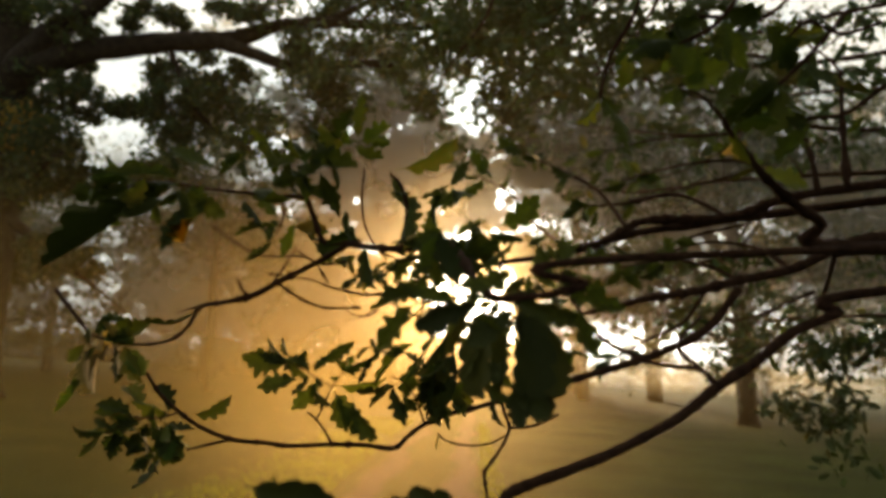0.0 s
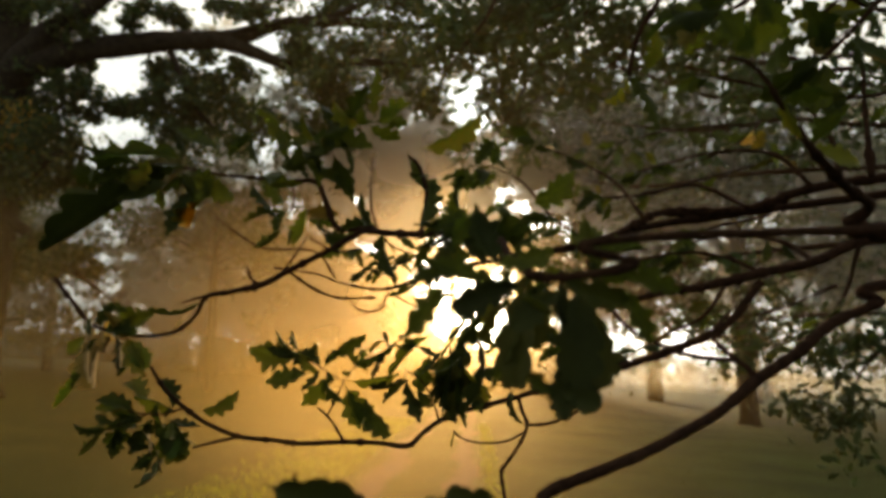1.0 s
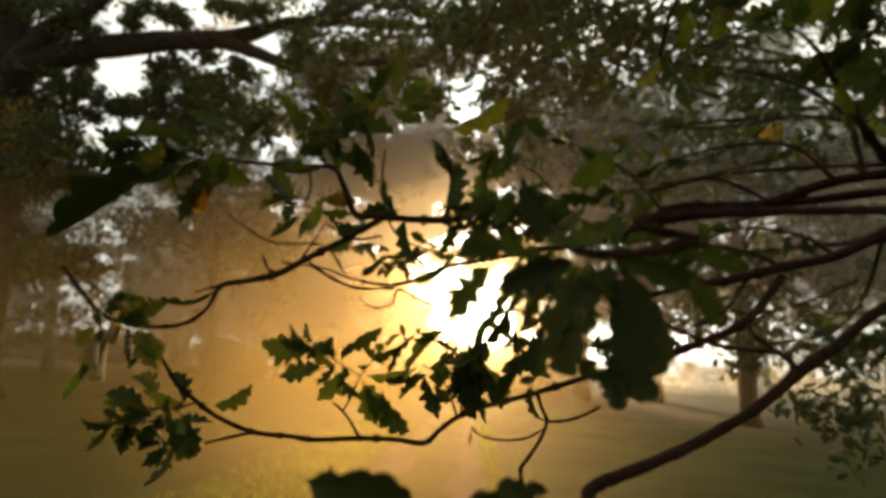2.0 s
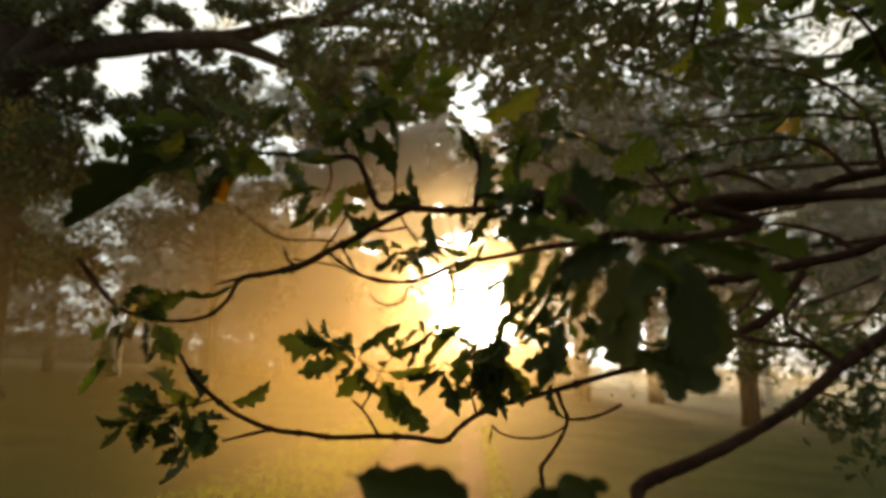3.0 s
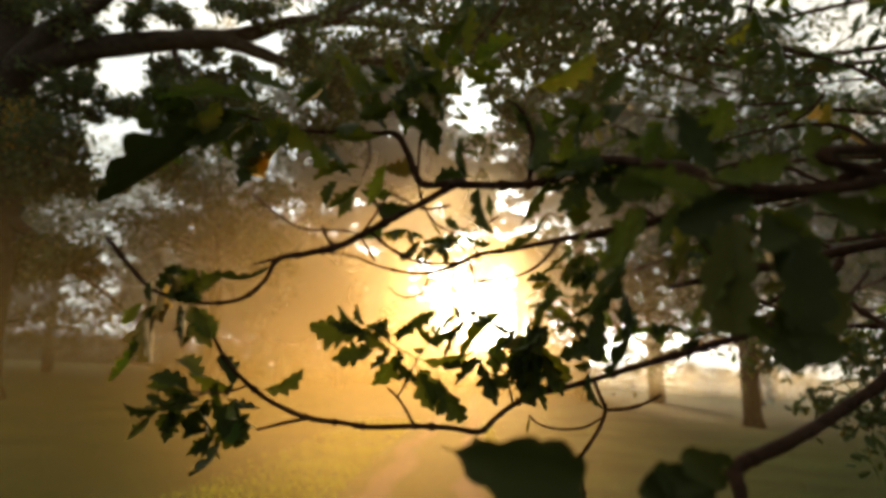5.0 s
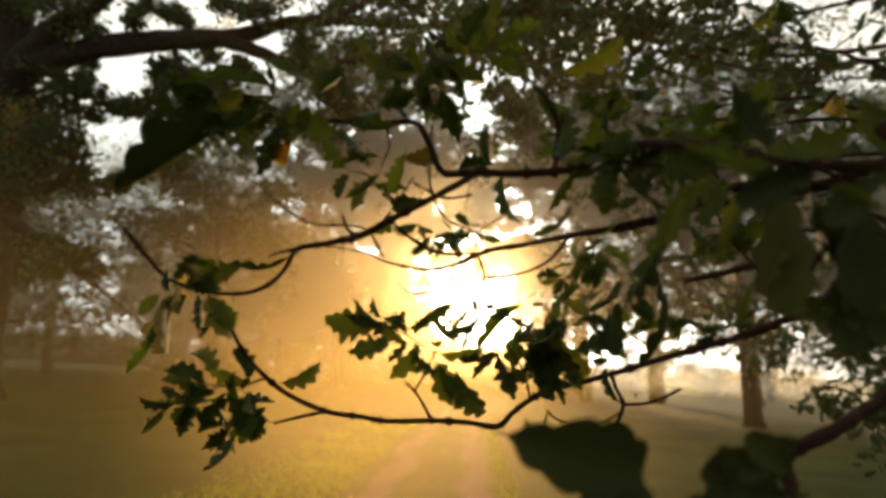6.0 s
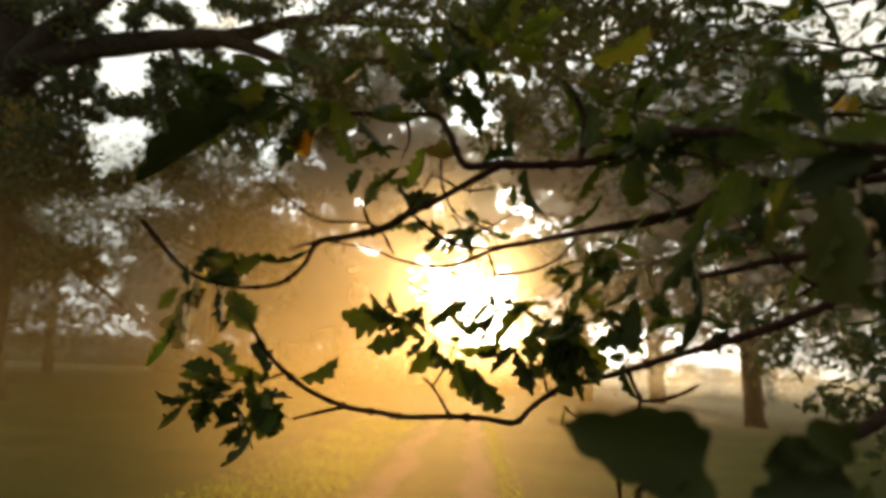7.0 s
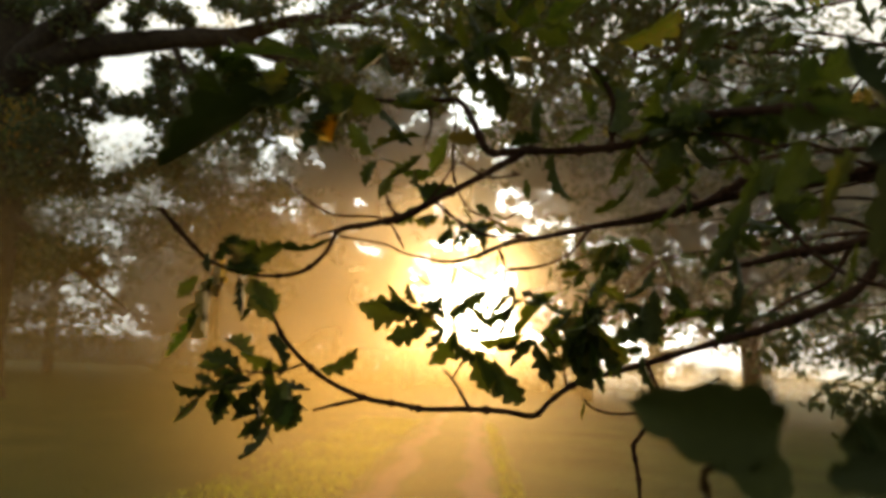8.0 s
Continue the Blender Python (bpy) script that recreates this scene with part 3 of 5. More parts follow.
    clumps += [(-9.8, 18.5, 6.8, 0.4), (-8.7, 18.1, 6.9, 0.4), (-10.7, 20, 9.7, 0.45), (-9.7, 20, 9.6, 0.4), (-10.2, 20.1, 9.7, 0.3), (-11.3, 18.8, 9.7, 0.4), (-8.3, 18.5, 8.2, 0.6), (-11, 18.3, 4.3, 0.5), (-11, 20.3, 4.4, 0.45), (-13.5, 20.5, 4.6, 0.5), (-13.9, 20.7, 5.2, 0.6), (-11.8, 19.1, 4.9, 0.5), (-10.7, 18.9, 4.6, 0.4), (-8.6, 19.2, 10.6, 0.45), (-7.9, 19.7, 10.5, 0.5), (-7.3, 20.2, 10.5, 0.5), (-5.8, 17.8, 9.8, 0.4), (-7.8, 18.9, 9.2, 0.5)]
    clumps += [(-9.2, 20, 10.6, 0.3), (-10.8, 18.7, 9.6, 0.3), (-11.1, 19.1, 10.2, 0.2), (-8.2, 17.6, 9.1, 0.35), (-6.6, 19.5, 9.3, 0.45), (-7.7, 19.9, 11.4, 0.3)]
    verts, faces = [], []
    for cx, cy, cz, r in clumps:
        for _ in range(7):
            c = Vector((cx, cy, cz)) + shift.xyz + rand_way(rng) * r * rng.random() ** 0.5
            s = r * rng.uniform(0.2, 0.5)
            for _ in range(int(300 * s)):
                v = Vector((rng.gauss(0, 1.0), rng.gauss(0, 0.8), rng.gauss(0, 0.8))) * s
                small_leaf(verts, faces, c + v, rand_way(rng, 0.3), rand_way(rng), rng.uniform(0.12, 0.26))
    foliage("crown", verts, faces, FAR, tree)
    verts, faces = [], []
    for _ in range(420):
        v = rand_way(rng) * 0.9 * rng.random() ** 0.5
        small_leaf(verts, faces, Vector((-12.64, 18.61, 8.48)) + shift.xyz + v, rand_way(rng, 0.3), rand_way(rng), rng.uniform(0.1, 0.2))
    foliage("turned_foliage", verts, faces, YELLOW_FAR, tree, "yellowing leaves")


old_oak()

# ---- the park: single oaks and the wood behind ----
oak("stout oak with a hazy trunk in the mist", 12.7, 28, 18, 0.37, 7.5, 2.5, 23000, 0.22, 31, limbs=14, skirt=34)
oak("pale oak far off in the mist", 16.5, 52, 17, 0.52, 8.0, 3.6, 9500, 0.3, 32, limbs=12, skirt=26)
oak("slender pale oak far off in the mist", 12.2, 60, 18, 0.5, 6.6, 3.6, 7000, 0.36, 33, limbs=13, skirt=34, airy=4500)
oak("tall hazy oak with a domed crown", 9.6, 46, 24, 0.4, 6.8, 12.5, 13000, 0.42, 34, limbs=16, airy=8500)
oak("tall hazy oak with a domed crown", 17.2, 55, 27, 0.4, 7.2, 13.0, 12000, 0.4, 44, limbs=14, airy=7500)
oak("young dense oak in golden mist", 9.8, 62, 15.5, 0.3, 4.6, 3.4, 4500, 0.3, 35, limbs=10, skirt=26, airy=5000)
oak("tall hazy oak with a broad crown", -3.2, 53, 30, 0.36, 6.0, 12.5, 18000, 0.42, 36, limbs=11, wide=1.3)
oak("tall hazy oak with a broad crown", -6.0, 73, 28, 0.36, 6.5, 13.0, 18000, 0.5, 37, limbs=11, wide=1.6)
oak("young dense oak in golden mist", -3.0, 64, 12, 0.22, 2.7, 2.2, 12000, 0.32, 39, limbs=9, skirt=12)
oak("tall hazy oak with a high crown", 1.0, 70, 29, 0.34, 6.5, 14.0, 26000, 0.42, 40, limbs=12, wide=1.3)
oak("oak with an airy crown of small leaves", -10.6, 30, 13, 0.2, 4.2, 5.5, 9500, 0.2, 41, limbs=12)
oak("oak with leaves hanging low over the meadow", -24.5, 34, 12.5, 0.3, 8.6, 1.6, 17000, 0.24, 42, limbs=16, skirt=60)
oak("oak with low spreading limbs in the mist", 22.5, 31.5, 15, 0.34, 8.0, 2.2, 17000, 0.22, 43, limbs=14, skirt=36)
oak("airy oak of the wood with light between its leaves", -27.5, 46, 17.0, 0.32, 9.4, 8.5, 2500, 0.3, 59, airy=6500)
oak("airy oak of the wood with light between its leaves", -15.5, 43, 17.5, 0.3, 7.5, 6.5, 2000, 0.28, 60, airy=5500)
oak("hazy oak with low hanging leaves", -39, 50, 17, 0.4, 8.5, 1.6, 16000, 0.4, 38, limbs=11, skirt=22)
for k, (x, y, h, r, b, n, s) in enumerate([
    (-16, 46, 28, 5.2, 9, 5500, 0.36), (-7.5, 47, 29, 6.5, 10.0, 17000, 0.4), (18.2, 40, 26, 6.8, 8.0, 13000, 0.36),
    (26, 38, 20, 6.5, 4.0, 13000, 0.34), (-14, 56, 19, 8, 3.0, 11000, 0.45), (-9, 64, 20, 7.0, 5, 17000, 0.45),
    (9.0, 78, 27, 6.0, 13.0, 14000, 0.5)]):
    oak("oak of the hazy wood beyond the meadow", x, y, h, 0.36, r, b, n, s, 50 + k)
# most stand unseen, the rear ones added to block sky light from behind
for k, (x, y, h, r, b, n, s) in enumerate([
    (-14, -16, 15, 7, 3, 5000, 0.5), (-3, -20, 16, 7, 3, 5000, 0.5), (9, -18, 16, 7, 3, 5000, 0.5), (-24, -4, 16, 7, 3, 5000, 0.5), (22, -6, 16, 7, 3, 5000, 0.5), (26, 12, 16, 6, 3, 5000, 0.5),
    (-42, 50, 18, 9, 1.8, 9000, 0.4), (29.2, 62, 18, 8, 4.5, 8000, 0.42), (38, 56, 17, 8, 3.5, 8000, 0.42), (34, 42, 17, 7, 3.5, 8000, 0.36)]):
    oak("oak round the meadow, most added out of view", x, y, h, 0.36, r, b, n, s, 57 + k)
for k, (x, y, h) in enumerate([(-35, 84, 20), (-27, 80, 19), (-18, 86, 20), (-13, 88, 21)]):
    oak("dense hazy tree of the far wood edge", x, y, h, 0.3, 8.0, 4.5, 14000, 0.6, 80 + k, limbs=11, skirt=16)


def thicket(x, y, r, h, seed):
    """Undergrowth at the wood's edge: many stems and leaves down to the ground."""
    rng = random.Random(seed)
    bush = tagged(new("bush"), "dense dark undergrowth bush at the wood's edge", "bush", "undergrowth")
    bush.location = (x, y, ground_z(x, y))
    verts, faces = [], []
    for _ in range(7):
        e = Vector((rng.gauss(0, 0.5) * r, rng.gauss(0, 0.5) * r, h * rng.uniform(0.55, 0.9)))
        bm = bmesh.new()
        tube(bm, [(e.x * 0.15, e.y * 0.15, -0.1, 0.12), (e.x * 0.6, e.y * 0.6, e.z * 0.5, 0.08), (*e, 0.02)], 5, 6, 0.12, rng=rng)
        part("stem", bm, BARK, bush)
    for _ in range(46):
        v = rand_way(rng)
        c = Vector((v.x * r, v.y * r * 0.6, h * rng.uniform(0.02, 0.85) * (1 - 0.35 * (v.x * v.x))))
        s = r * rng.uniform(0.15, 0.35)
        for _ in range(110):
            small_leaf(verts, faces, c + Vector((rng.gauss(0, 0.6), rng.gauss(0, 0.6), rng.gauss(0, 0.5))) * s, rand_way(rng, 0.3), rand_way(rng), rng.uniform(0.3, 0.6))
    foliage("crown", verts, faces, FAR, bush)


thicket(-5.6, 70, 4.2, 13.0, 240)
# low bushes added below the sun to cut the white glow behind
for k, (x, h) in enumerate(((-0.5, 5.6), (3.2, 4.4), (6.8, 4.8), (10.4, 6.0))):
    thicket(x, 74 + 2 * math.sin(4 * k), 3.6, h, 280 + k)
thicket(-19.5, 72, 4.2, 9.0, 241)
# far bushes added to dim the bright sky along the horizon
for k, (x, y) in enumerate([(-60, 86), (-56, 88.5), (-52, 91), (-47.5, 93.5), (-43, 96)]):
    thicket(x, y, 5.5, 4.0 + math.sin(5 * k), 260 + k)
for k, (x, y) in enumerate([(21, 114), (28, 112), (36, 110), (44, 106), (52, 102)]):
    thicket(x, y, 6.0, 5.6 + 1.2 * math.sin(4 * k), 270 + k)
for k in (7, 8, 9, 10, 11):
    thicket(-58 + 4.6 * k + 0.8 * math.sin(7 * k), 68 + 4 * math.sin(3 * k), 4.2, 11.5 + 1.8 * math.sin(5 * k), 200 + k)


# ---- mist: thin curved sheets, arcs centred on the camera so they face the view ----
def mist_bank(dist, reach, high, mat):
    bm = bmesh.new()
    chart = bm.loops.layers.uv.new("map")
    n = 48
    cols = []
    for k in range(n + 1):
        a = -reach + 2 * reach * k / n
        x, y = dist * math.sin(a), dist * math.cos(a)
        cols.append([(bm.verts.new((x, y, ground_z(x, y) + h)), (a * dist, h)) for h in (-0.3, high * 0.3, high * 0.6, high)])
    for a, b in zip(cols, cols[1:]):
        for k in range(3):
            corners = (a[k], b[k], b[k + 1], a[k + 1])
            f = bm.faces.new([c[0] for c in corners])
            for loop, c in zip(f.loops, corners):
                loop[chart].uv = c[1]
    return tagged(part("mist_bank", bm, mat), "thin sheet curved round the camera in place of golden mist", "mist", kind="stuff")


mist_bank(2.9, 1.1, 5.5, GLARE_HAZE)
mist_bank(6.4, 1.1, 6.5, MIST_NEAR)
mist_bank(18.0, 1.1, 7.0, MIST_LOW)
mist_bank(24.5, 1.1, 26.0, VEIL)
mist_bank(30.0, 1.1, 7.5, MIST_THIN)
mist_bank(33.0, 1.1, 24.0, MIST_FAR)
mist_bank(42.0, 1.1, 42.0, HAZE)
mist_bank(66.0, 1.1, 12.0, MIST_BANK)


# ---- the near oak: its trunk stands past the view, its boughs reach across it ----
near_oak = tagged(new("oak_tree"), "near oak with leafy boughs reaching over the meadow", "tree")
near_oak.location = (3.3, 1.7, ground_z(3.3, 1.7) - 0.1)
HOME = Vector((3.3, 1.7, ground_z(3.3, 1.7) - 0.1))


def local(points):
    return [tuple(Vector(p[:3]) - HOME) + tuple(p[3:]) for p in points]


_bm = bmesh.new()
tube(_bm, [(0, 0, 0, 0.75), (0, 0, 0.5, 0.5), (0.05, 0, 2.4, 0.42), (0.1, 0.1, 5, 0.3), (0, 0.2, 8, 0.1)], 6, 14, 0.06, rng=random.Random(2))
part("trunk", _bm, BARK, near_oak)


def overhead_shade():
    """Unseen crown added over and behind the camera to keep sky light off."""
    rng = random.Random(15)
    verts, faces = [], []
    for k in range(10):
        a = radians(150 + 21 * k)
        e = Vector((3.2 + 6.5 * math.cos(a), 0.6 + 4.5 * math.sin(a), rng.uniform(5.0, 6.5)))
        if e.y > 1.5:
            e.y = 1.5
        bm = bmesh.new()
        s = Vector((3.35, 1.75, 4.2))
        m = s.lerp(e, 0.5) + Vector((0, 0, 0.5))
        tube(bm, [tuple(Vector(v) - HOME) + (r,) for v, r in ((s, 0.14), (m, 0.09), (e, 0.02))], 6, 7, 0.1, rng=rng)
        part("bough", bm, BARK, near_oak)
        for _ in range(26):
            c = m.lerp(e, rng.uniform(-0.3, 1.1)) + rand_way(rng) * 1.1
            c.y = min(c.y, 1.8)
            c.z = max(c.z, 4.4)
            for _ in range(30):
                small_leaf(verts, faces, c - HOME + rand_way(rng) * 0.4, rand_way(rng, 0.3), rand_way(rng), rng.uniform(0.1, 0.2))
    foliage("crown", verts, faces, FOLIAGE, near_oak)


overhead_shade()


def bough(points, seed, sides=8, join=True, mat=TWIG, rise=0.12):
    """A bough of the near oak; carried on to the trunk past its last point."""
    pts = list(points)
    if join:
        x, y, z, r = pts[-1]
        pts += [(x + (3.3 - x) * 0.5, y + (1.7 - y) * 0.5, z + rise, r * 1.15 + 0.001), (3.0, 1.7, z + rise, r * 1.7 + 0.004)]
    bm = bmesh.new()
    tube(bm, local(pts), 12, sides, 0.08, 0.7 if pts[0][3] < 0.004 else 0.22, random.Random(seed))
    return part("bough", bm, mat, near_oak)


def twig(parent, points, seed, sides=6):
    bm = bmesh.new()
    tube(bm, local(points), 10, sides, 0.12, 0.75, random.Random(seed))
    return part("twig", bm, TWIG, parent)


def leafy_bough(points, seed, count, reach, size):
    """A bough farther off, with side twigs and many lobed leaves about them."""
    rng = random.Random(seed)
    ob = bough(points, seed, join=False, mat=TWIG)
    line = soft_line(local(points), 8)
    verts, faces = [], []
    for _ in range(max(6, count // 40)):
        s = line[int(rng.random() * (len(line) - 1))]
        e = s.xyz + Vector((rng.gauss(0, 0.8) - 0.4, rng.gauss(0, 0.7), rng.gauss(0, 0.55))) * reach
        m = s.xyz.lerp(e, 0.5) + Vector((0, 0, rng.gauss(0, 0.1) * reach))
        r = max(0.0016, s[3] * 0.4)
        bm = bmesh.new()
        side = tube(bm, [(*s.xyz, r), (*m, r * 0.7), (*e, r * 0.3)], 4, 5, 0.15, rng=rng)
        part("twig", bm, TWIG, ob)
        for _ in range(count // max(6, count // 40)):
            p = rng.choice(side[len(side) * 2 // 3:]).xyz + Vector((rng.gauss(0, 1), rng.gauss(0, 1), rng.gauss(0, 0.7))) * size * 0.95
            lobed_leaf(verts, faces, p, rand_way(rng, 0.4), rand_way(rng), size * rng.uniform(0.55, 1.3))
    foliage("leaf_mass", verts, faces, FOLIAGE, ob)
    return ob


def near_leaf(parent, base, tip, roll=0.0, wide=1.0, kinds=None, rng=rng):
    return leaf(parent, Vector(base) - HOME, Vector(tip) - HOME, roll, wide, kinds, rng)


def near_spray(parent, points, count, size, seed, **kw):
    spray(parent, local(points), count, size, random.Random(seed), **kw)


# the lower shoot
lower = bough([(-0.459, 1.028, 1.582, 0.0025), (-0.446, 1.054, 1.548, 0.003), (-0.421, 1.08, 1.516, 0.0034), (-0.392, 1.094, 1.493, 0.0034), (-0.348, 1.114, 1.472, 0.0038), (-0.306, 1.16, 1.461, 0.0038), (-0.268, 1.192, 1.452, 0.004), (-0.203, 1.238, 1.449, 0.0043), (-0.146, 1.275, 1.443, 0.0045), (-0.095, 1.305, 1.434, 0.005), (-0.068, 1.313, 1.455, 0.0045), (-0.038, 1.32, 1.476, 0.0047), (0.005, 1.347, 1.492, 0.005), (0.1, 1.384, 1.513, 0.0054), (0.186, 1.411, 1.536, 0.0056), (0.271, 1.438, 1.557, 0.0062), (0.36, 1.464, 1.579, 0.0067), (0.489, 1.519, 1.615, 0.0078), (0.622, 1.56, 1.671, 0.009), (0.724, 1.594, 1.772, 0.0101)], 101, join=False)
twig(lower, [(-0.348, 1.114, 1.472, 0.003), (-0.387, 1.109, 1.464, 0.0023), (-0.416, 1.1, 1.457, 0.0016)], 102)
twig(lower, [(-0.203, 1.238, 1.449, 0.003), (-0.219, 1.228, 1.479, 0.0023), (-0.231, 1.215, 1.497, 0.0021), (-0.244, 1.202, 1.51, 0.0014)], 103)
twig(lower, [(-0.229, 1.215, 1.496, 0.0018), (-0.215, 1.201, 1.519, 0.0016), (-0.198, 1.185, 1.554, 0.0011)], 104)
twig(lower, [(0.12, 1.388, 1.52, 0.0041), (0.126, 1.378, 1.493, 0.0034), (0.135, 1.372, 1.465, 0.0034), (0.12, 1.368, 1.43, 0.0034), (0.093, 1.364, 1.394, 0.0034), (0.083, 1.367, 1.376, 0.0037), (0.089, 1.366, 1.325, 0.0034), (0.091, 1.374, 1.277, 0.0023)], 105)
twig(lower, [(0.137, 1.372, 1.465, 0.0028), (0.172, 1.362, 1.468, 0.0028), (0.205, 1.35, 1.48, 0.0025), (0.231, 1.347, 1.494, 0.003)], 106)
twig(lower, [(0.133, 1.374, 1.453, 0.0023), (0.094, 1.367, 1.435, 0.0023), (0.045, 1.347, 1.434, 0.0021), (0.007, 1.325, 1.445, 0.0018), (-0.01, 1.312, 1.46, 0.0016)], 107)
near_leaf(lower, (-0.008, 1.312, 1.462), (-0.014, 1.318, 1.426), 70, 0.56, LEAVES[:1])
twig(lower, [(-0.425, 1.079, 1.518, 0.0016), (-0.468, 1.101, 1.507, 0.0014), (-0.518, 1.122, 1.508, 0.0011), (-0.539, 1.131, 1.513, 0.0008)], 108)
twig(lower, [(-0.489, 1.111, 1.509, 0.0011), (-0.539, 1.134, 1.493, 0.0011), (-0.581, 1.147, 1.477, 0.0011), (-0.621, 1.163, 1.444, 0.0011)], 109)
near_leaf(lower, (-0.425, 1.131, 1.511), (-0.366, 1.156, 1.542), 50, 0.9)
near_leaf(lower, (-0.459, 1.132, 1.505), (-0.526, 1.127, 1.534), -42, 1.12, YELLOW)
near_leaf(lower, (-0.47, 1.152, 1.506), (-0.495, 1.164, 1.559), 72, 1.12)
near_leaf(lower, (-0.535, 1.13, 1.518), (-0.583, 1.12, 1.515), 40, 1.12)
near_leaf(lower, (-0.522, 1.131, 1.509), (-0.576, 1.108, 1.527), 40, 0.9)
near_leaf(lower, (-0.497, 1.134, 1.497), (-0.444, 1.164, 1.436), -12, 1.12)
near_leaf(lower, (-0.492, 1.155, 1.491), (-0.529, 1.143, 1.443), -68, 1.18)
near_leaf(lower, (-0.491, 1.171, 1.456), (-0.534, 1.173, 1.383), 50, 1.29)
near_leaf(lower, (-0.495, 1.176, 1.485), (-0.46, 1.176, 1.426), -42, 1.18, YELLOW)
near_leaf(lower, (-0.513, 1.155, 1.491), (-0.497, 1.144, 1.434), 67, 1.18)
near_leaf(lower, (-0.47, 1.154, 1.495), (-0.438, 1.182, 1.451), 45, 1.23, YELLOW)
near_leaf(lower, (-0.53, 1.135, 1.488), (-0.572, 1.14, 1.459), -7, 1.23)
near_leaf(lower, (-0.522, 1.134, 1.493), (-0.539, 1.129, 1.526), -78, 1.12, YELLOW)
near_leaf(lower, (-0.491, 1.166, 1.486), (-0.44, 1.197, 1.479), -40, 1.12)
near_leaf(lower, (-0.513, 1.153, 1.5), (-0.564, 1.136, 1.48), 10, 1.01)
near_leaf(lower, (-0.584, 1.147, 1.475), (-0.627, 1.164, 1.436), 55, 0.78)
near_leaf(lower, (-0.482, 1.165, 1.49), (-0.463, 1.144, 1.434), -2, 1.23, YELLOW)
near_leaf(lower, (-0.518, 1.125, 1.489), (-0.488, 1.143, 1.443), 52, 1.12)
near_leaf(lower, (-0.533, 1.03, 1.624), (-0.542, 1.04, 1.551), 30, 0.45, DRIED, random.Random(5))
near_leaf(lower, (-0.525, 1.02, 1.664), (-0.54, 1.03, 1.619), -50, 0.7, DRIED, random.Random(5))
near_leaf(lower, (-0.516, 1.025, 1.629), (-0.529, 1.035, 1.601), 60, 0.6, DRIED, random.Random(5))
near_leaf(lower, (-0.517, 1.151, 1.517), (-0.56, 1.185, 1.554), 70, 1.12)
near_leaf(lower, (-0.496, 1.158, 1.474), (-0.455, 1.186, 1.429), 15, 1.23)
near_leaf(lower, (-0.56, 1.136, 1.483), (-0.53, 1.16, 1.461), -2, 0.9, YELLOW)
near_leaf(lower, (-0.471, 1.136, 1.484), (-0.476, 1.108, 1.527), -33, 1.12)
near_spray(lower, [(-0.428, 1.101, 1.507, 0.002), (-0.476, 1.123, 1.5, 0.002), (-0.522, 1.134, 1.493, 0.002), (-0.564, 1.136, 1.483, 0.002)], 16, 0.05, 127)
near_spray(lower, [(-0.48, 1.135, 1.488, 0.002), (-0.479, 1.15, 1.462, 0.002), (-0.504, 1.164, 1.44, 0.002)], 8, 0.05, 128)
near_spray(lower, [(-0.198, 1.185, 1.554, 0.002), (-0.244, 1.19, 1.581, 0.002), (-0.285, 1.217, 1.6, 0.002)], 9, 0.045, 129)
near_spray(lower, [(-0.198, 1.185, 1.554, 0.002), (-0.172, 1.2, 1.586, 0.002), (-0.136, 1.237, 1.605, 0.002), (-0.098, 1.262, 1.635, 0.002)], 12, 0.042, 130)
near_leaf(lower, (-0.28, 1.219, 1.593), (-0.376, 1.236, 1.61), -2, 1.12, YELLOW)
near_leaf(lower, (-0.275, 1.218, 1.597), (-0.328, 1.24, 1.643), -78, 1.12)
near_leaf(lower, (-0.274, 1.219, 1.59), (-0.244, 1.184, 1.617), 50, 0.78)
near_leaf(lower, (-0.257, 1.193, 1.568), (-0.328, 1.174, 1.554), 45, 1.18)
near_leaf(lower, (-0.22, 1.182, 1.568), (-0.265, 1.171, 1.516), -42, 1.18, YELLOW)
near_leaf(lower, (-0.234, 1.183, 1.563), (-0.196, 1.169, 1.524), 67, 1.18)
near_leaf(lower, (-0.283, 1.208, 1.595), (-0.341, 1.215, 1.613), 35, 1.18)
near_leaf(lower, (-0.28, 1.217, 1.604), (-0.297, 1.23, 1.642), -42, 1.12)
near_leaf(lower, (-0.2, 1.216, 1.549), (-0.154, 1.24, 1.467), -58, 1.34, YELLOW)
near_leaf(lower, (-0.168, 1.228, 1.535), (-0.122, 1.231, 1.459), 52, 1.12)
near_leaf(lower, (-0.201, 1.227, 1.542), (-0.172, 1.219, 1.473), -7, 1.12, YELLOW)
near_leaf(lower, (-0.248, 1.22, 1.586), (-0.171, 1.272, 1.635), 62, 0.78, YELLOW)
near_leaf(lower, (-0.193, 1.241, 1.582), (-0.117, 1.294, 1.627), 55, 0.78, YELLOW)
near_leaf(lower, (-0.203, 1.246, 1.554), (-0.108, 1.274, 1.568), 40, 0.78, YELLOW)
near_leaf(lower, (-0.236, 1.203, 1.568), (-0.285, 1.217, 1.604), -50, 1.12, YELLOW)
near_leaf(lower, (-0.155, 1.243, 1.568), (-0.201, 1.217, 1.604), 60, 0.67, YELLOW)
twig(lower, [(-0.198, 1.185, 1.554, 0.0011), (-0.172, 1.2, 1.586, 0.0011), (-0.136, 1.237, 1.605, 0.0009), (-0.098, 1.262, 1.635, 0.0007)], 141)
twig(lower, [(-0.198, 1.185, 1.554, 0.0011), (-0.244, 1.19, 1.581, 0.0011), (-0.285, 1.217, 1.6, 0.0009)], 142)
